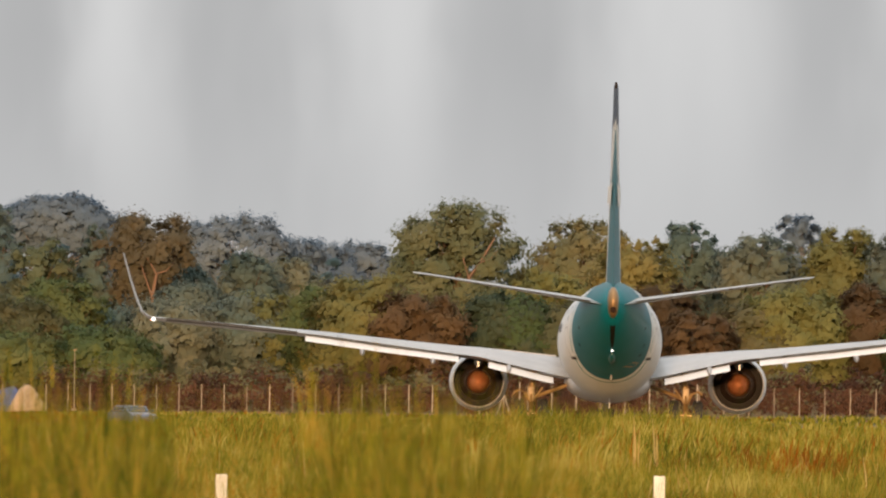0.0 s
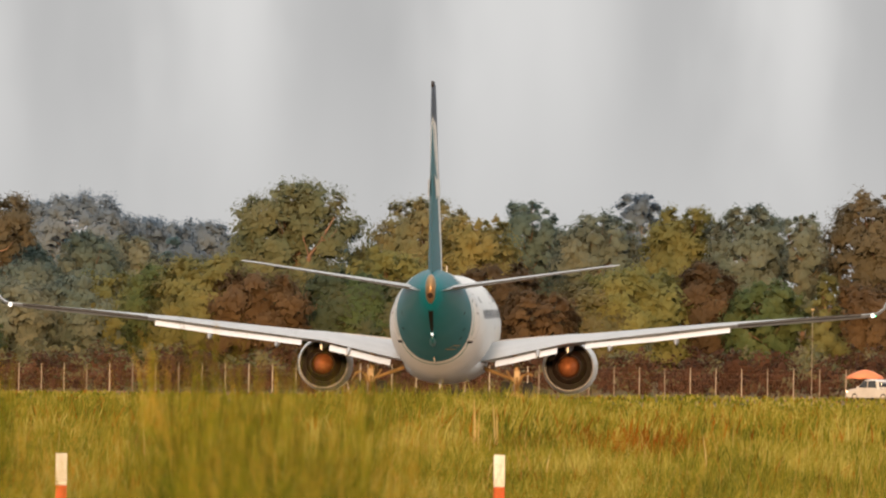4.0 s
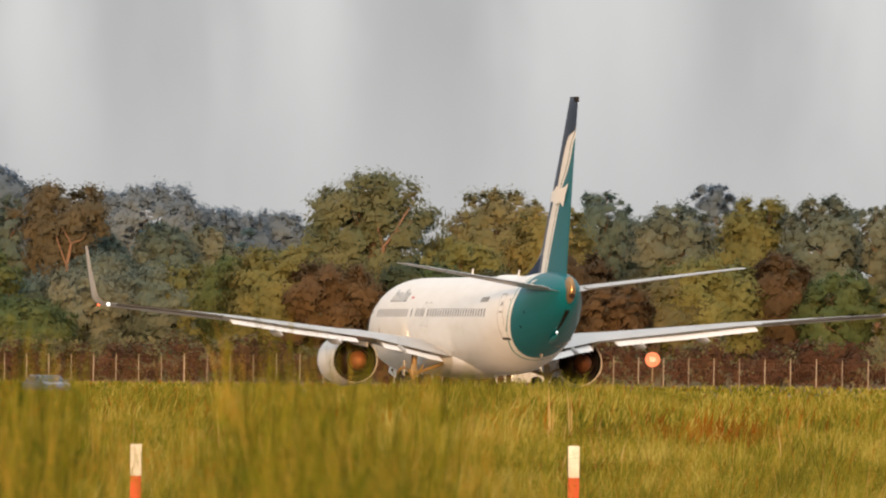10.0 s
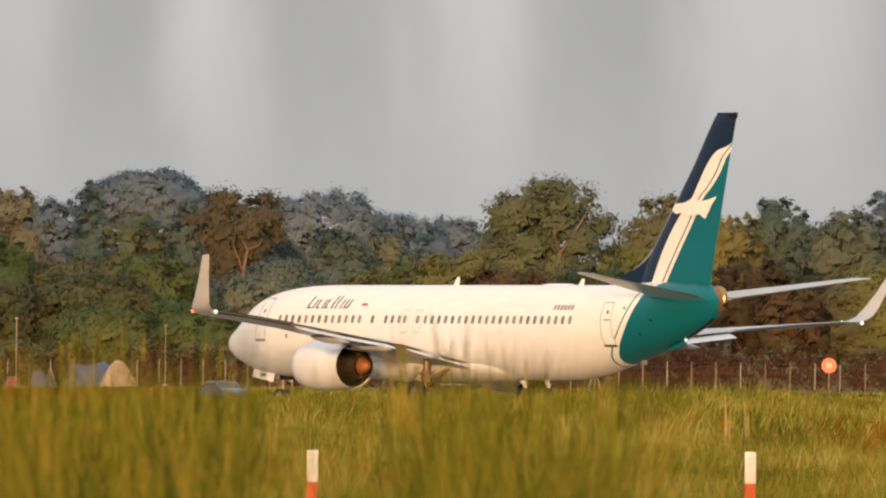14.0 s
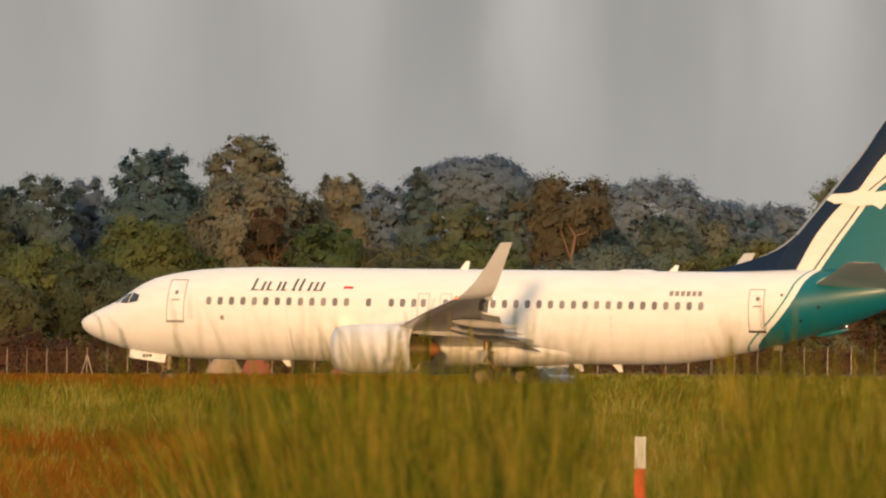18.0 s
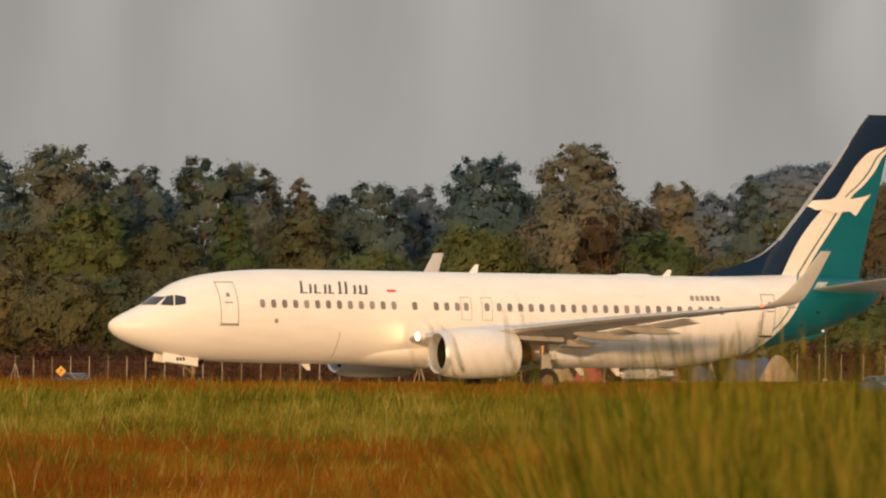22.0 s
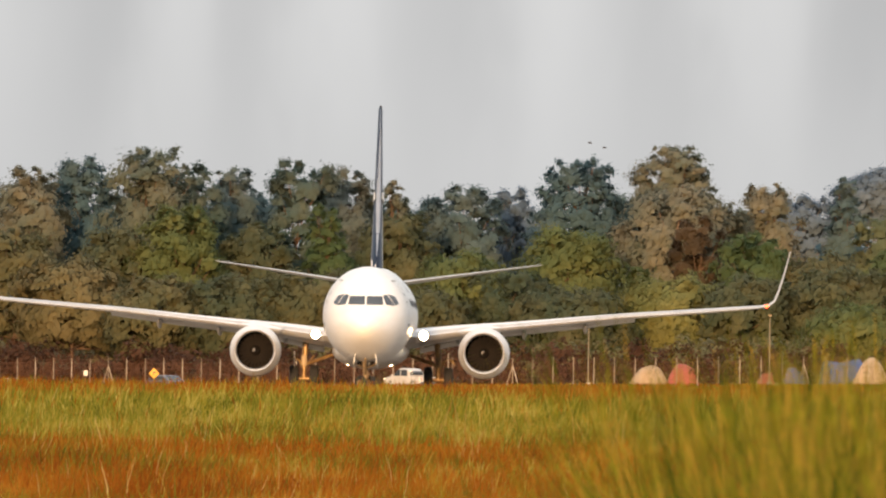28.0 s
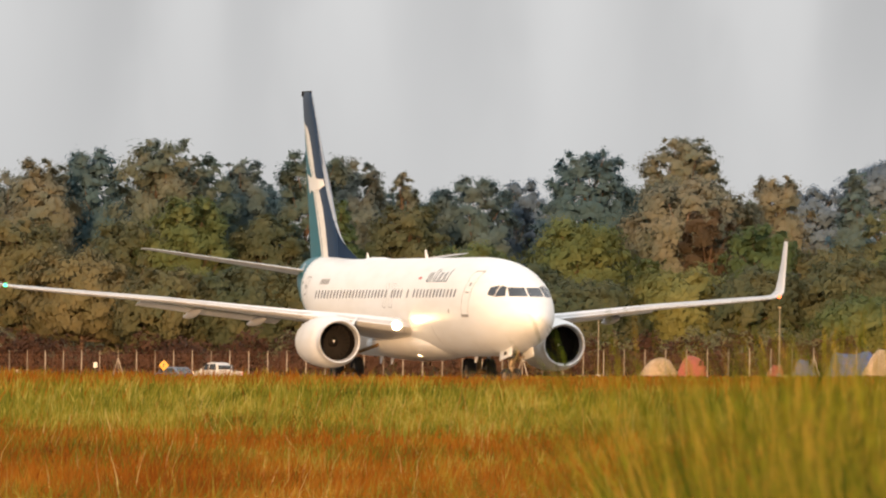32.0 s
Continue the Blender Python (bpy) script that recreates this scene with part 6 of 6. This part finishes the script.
M_CANVAS = surface("tan_canvas", [(0.38, 0.27, 0.16), (0.48, 0.35, 0.22), (0.55, 0.42, 0.28)], 0.9, scale=0.8, fine=6, bump=0.3)
M_REDTARP = surface("red_tarp", [(0.32, 0.07, 0.05), (0.40, 0.11, 0.08)], 0.8, scale=0.8, fine=6, bump=0.2)
M_BLUETARP = surface("blue_tarp", [(0.05, 0.09, 0.22), (0.08, 0.13, 0.30)], 0.7, scale=0.8, fine=6, bump=0.2)
M_YELLOW = surface("yellow_sign_paint", [(0.62, 0.32, 0.02), (0.70, 0.38, 0.03)], 0.5, fine=12)
M_ORANGE = surface("orange_cloth", [(0.60, 0.17, 0.06), (0.70, 0.25, 0.11)], 0.8, fine=8)
M_SIGNRED = surface("red_sign_paint", [(0.70, 0.13, 0.06), (0.80, 0.20, 0.11)], 0.5, fine=12)
M_POLE = surface("pole_concrete", [(0.24, 0.21, 0.16), (0.34, 0.30, 0.23)], 0.85, scale=1, fine=12, bump=0.2)
M_DARKPAINT = surface("dark_sign_print", [(0.02, 0.02, 0.02), (0.04, 0.035, 0.03)], 0.6)


def tent(az, w, h, material, word, seed, square=2.4):
    x, y, z = on_road(az, 3.0)
    rng = np.random.default_rng(seed)
    T = thing("tent", word + " sagging canvas shelter behind the fence", "tent", "roadside shelters", at=pose(x, y, z))
    bm = bmesh.new()
    n = 14
    rings = []
    for i in range(n + 1):
        u = i / n * 2 - 1
        top = h * (1 - abs(u) ** square) * (1 + 0.10 * math.sin(2.6 * u + seed)) + 0.1
        rings.append([(u * w / 2, -1.2, 0), (u * w / 2, -1.0 + rng.uniform(-0.05, 0.05), top * 0.6), (u * w / 2, -0.4, top * 0.95), (u * w / 2, 0.3, top), (u * w / 2, 1.1, top * 0.6), (u * w / 2, 1.3, 0)])
    part("canvas", loft(bm, rings), material, T, "", 60)
    for s in (-1, 1):
        part("guy_peg", tube(bmesh.new(), [(s * w / 2, -1.2, 0), (s * (w / 2 - 0.1), -0.8, 0.4)], [0.03, 0.03], 6), M_POLE, T)
    return T


tent(-2.23, 3.3, 1.4, M_CANVAS, "tan", 1, 3.0)
tent(-1.395, 3.3, 2.0, M_CANVAS, "pale tan", 2, 2.0)
tent(-2.10, 2.9, 1.6, M_REDTARP, "faded red", 3, 3)
tent(-1.685, 1.9, 1.35, M_BLUETARP, "small blue", 4, 4)
tent(-1.505, 4.1, 2.0, M_BLUETARP, "long blue", 5, 9)
tent(-1.79, 1.6, 1.0, M_REDTARP, "small red", 6)


def street_pole(az, h, thick=1.0, back=-2.7):
    x, y, z = on_road(az, back)
    P = thing("street_pole", "thin concrete pole with a small lamp head", "pole", "poles along the fence", at=pose(x, y, z))
    part("shaft", tube(bmesh.new(), [(0, 0, -0.2), (0, 0, h * 0.5), (0, 0, h)], [0.05 * thick, 0.042 * thick, 0.034 * thick], 8), M_POLE, P)
    part("lamp_head", box(bmesh.new(), (0, -0.12, h + 0.04), (0.3, 0.3, 0.12), bevel=0.03), M_STEEL, P)
    part("base_block", box(bmesh.new(), (0, 0, 0.1), (0.4, 0.4, 0.3), bevel=0.03), M_CONC, P)


for az, h, thick in ((-1.22, 5.1, 0.8), (-2.46, 5.0, 1.0), (-1.78, 5.8, 1.0), (2.15, 7.0, 0.55)):
    street_pole(az, h, thick)


def warning_sign():
    x, y, z = on_road(-4.09, -6.6)
    S = thing("warning_sign", "yellow diamond warning sign on a post", "sign", at=pose(x, y, z))
    part("post", tube(bmesh.new(), [(0, 0, -0.2), (0, 0, 1.5)], [0.04, 0.04], 8), M_STEEL, S)
    bm = box(bmesh.new(), (0, -0.06, 1.45), (0.68, 0.03, 0.68), Matrix.Translation((0, 0, 1.45)) @ Matrix.Rotation(radians(45), 4, "Y") @ Matrix.Translation((0, 0, -1.45)), 0.01)
    b = part("board", bm, M_YELLOW, S, "yellow diamond board")
    bm = bmesh.new()
    box(bm, (-0.03, -0.09, 1.45), (0.08, 0.012, 0.34))
    box(bm, (0.08, -0.09, 1.56), (0.18, 0.012, 0.08))
    part("symbol", bm, M_DARKPAINT, b, "dark symbol strokes")


warning_sign()


def round_sign():
    x, y, z = on_road(1.272, -32.0)
    S = thing("round_sign", "round red and white sign on a post", "sign", at=pose(x, y, z))
    part("post", tube(bmesh.new(), [(0, 0, -0.2), (0, 0, 2.6)], [0.05, 0.05], 8), M_STEEL, S)
    b = part("board", turned(bmesh.new(), [(-0.06, 0.02), (-0.06, 0.56), (-0.03, 0.58), (0.0, 0.56), (0.0, 0.02)], 28, "y", (0, 0, 2.35), True), M_SIGNRED, S, "red round board")
    bm = bmesh.new()
    for i, (dx, dz, w, h) in enumerate(((-0.02, 0.13, 0.42, 0.07), (0.03, 0.0, 0.5, 0.07), (-0.02, -0.13, 0.36, 0.07))):
        box(bm, (dx, -0.075, 2.35 + dz), (w, 0.02, h))
    part("marking", bm, M_POST, b, "white unreadable bars")


round_sign()


def parasol():
    x, y, z = on_road(2.35, -10.6)
    P = thing("parasol", "open faded orange parasol beside the road", "parasol", at=pose(x, y, z))
    part("pole", tube(bmesh.new(), [(0, 0, 0), (0, 0, 2.42)], [0.03, 0.025], 8), M_STEEL, P)
    part("base", turned(bmesh.new(), [(0, 0.02), (0, 0.25), (0.08, 0.24), (0.1, 0.03)], 16, "z", (0, 0, 0), True), M_CONC, P)
    bm = bmesh.new()
    rings = []
    for r, h in ((0.03, 2.46), (0.55, 2.34), (1.05, 2.12), (1.45, 1.84), (1.45, 1.77)):
        rings.append([(r * math.cos(k * math.tau / 16) * (1 - 0.04 * (k % 2)), r * math.sin(k * math.tau / 16) * (1 - 0.04 * (k % 2)), h - 0.03 * (k % 2) * r) for k in range(16)])
    part("canopy", loft(bm, rings, True, False), M_ORANGE, P, "orange cloth canopy", 20)


parasol()


def fence_plate(az, back, h, w):
    x, y, z = on_road(az, back)
    S = thing("marker_plate", "small white marker plate on a short stake", "sign", "white plates along the fence", at=pose(x, y, z))
    part("stake", tube(bmesh.new(), [(0, 0, -0.2), (0, 0, h)], [0.025, 0.025], 6), M_STEEL, S)
    part("plate", box(bmesh.new(), (0, -0.04, h), (w, 0.03, w * 1.3), bevel=0.008), M_POST, S, "white plate")


fence_plate(-4.347, -0.6, 1.05, 0.36)
fence_plate(-4.64, -1.2, 0.4, 0.3)

M_BIRD = surface("dark_feathers", [(0.03, 0.03, 0.035), (0.07, 0.065, 0.06)], 0.7, fine=30)


def bird():
    B = thing("bird", "small dark bird flying over the trees", "bird", "birds in flight")
    part("body", turned(bmesh.new(), [(-0.2, 0.01), (-0.1, 0.05), (0.05, 0.06), (0.15, 0.045), (0.2, 0.03), (0.25, 0.01)], 10, "x", (0, 0, 0), True), M_BIRD, B)
    for s in (-1, 1):
        part("wing", loft(bmesh.new(), [[(0.08, 0, 0.02), (-0.08, 0, 0.02), (-0.08, 0, 0.0)], [(0.07, s * 0.2, 0.12), (-0.07, s * 0.2, 0.12), (-0.07, s * 0.2, 0.10)], [(-0.03, s * 0.42, 0.08), (-0.08, s * 0.42, 0.08), (-0.08, s * 0.42, 0.07)]]), M_BIRD, B)
    part("tail", box(bmesh.new(), (-0.26, 0, 0), (0.14, 0.08, 0.015), bevel=0.004), M_BIRD, B)
    return B


birds = [bird(), bird()]
FLIGHT = ((0.0, -15.8, 1.75), (25.0, -4.055, 1.035), (25.5, -3.810, 1.020), (28.0, -2.410, 0.946), (30.0, -1.488, 0.911), (32.0, -0.55, 0.875))


def fly():
    """The two birds cross the sky from left to right: azimuth and elevation in degrees."""
    for i, b in enumerate(birds):
        rows = []
        for t, az, el in FLIGHT:
            a, e, r = radians(az - 0.055 * i), radians(el + 0.018 * i), 1500.0 + 6 * i
            rows.append((t, pose(r * math.sin(a), r * math.cos(a), r * math.tan(e), 0, 0, 25)))
        walk(b, rows)


motions()
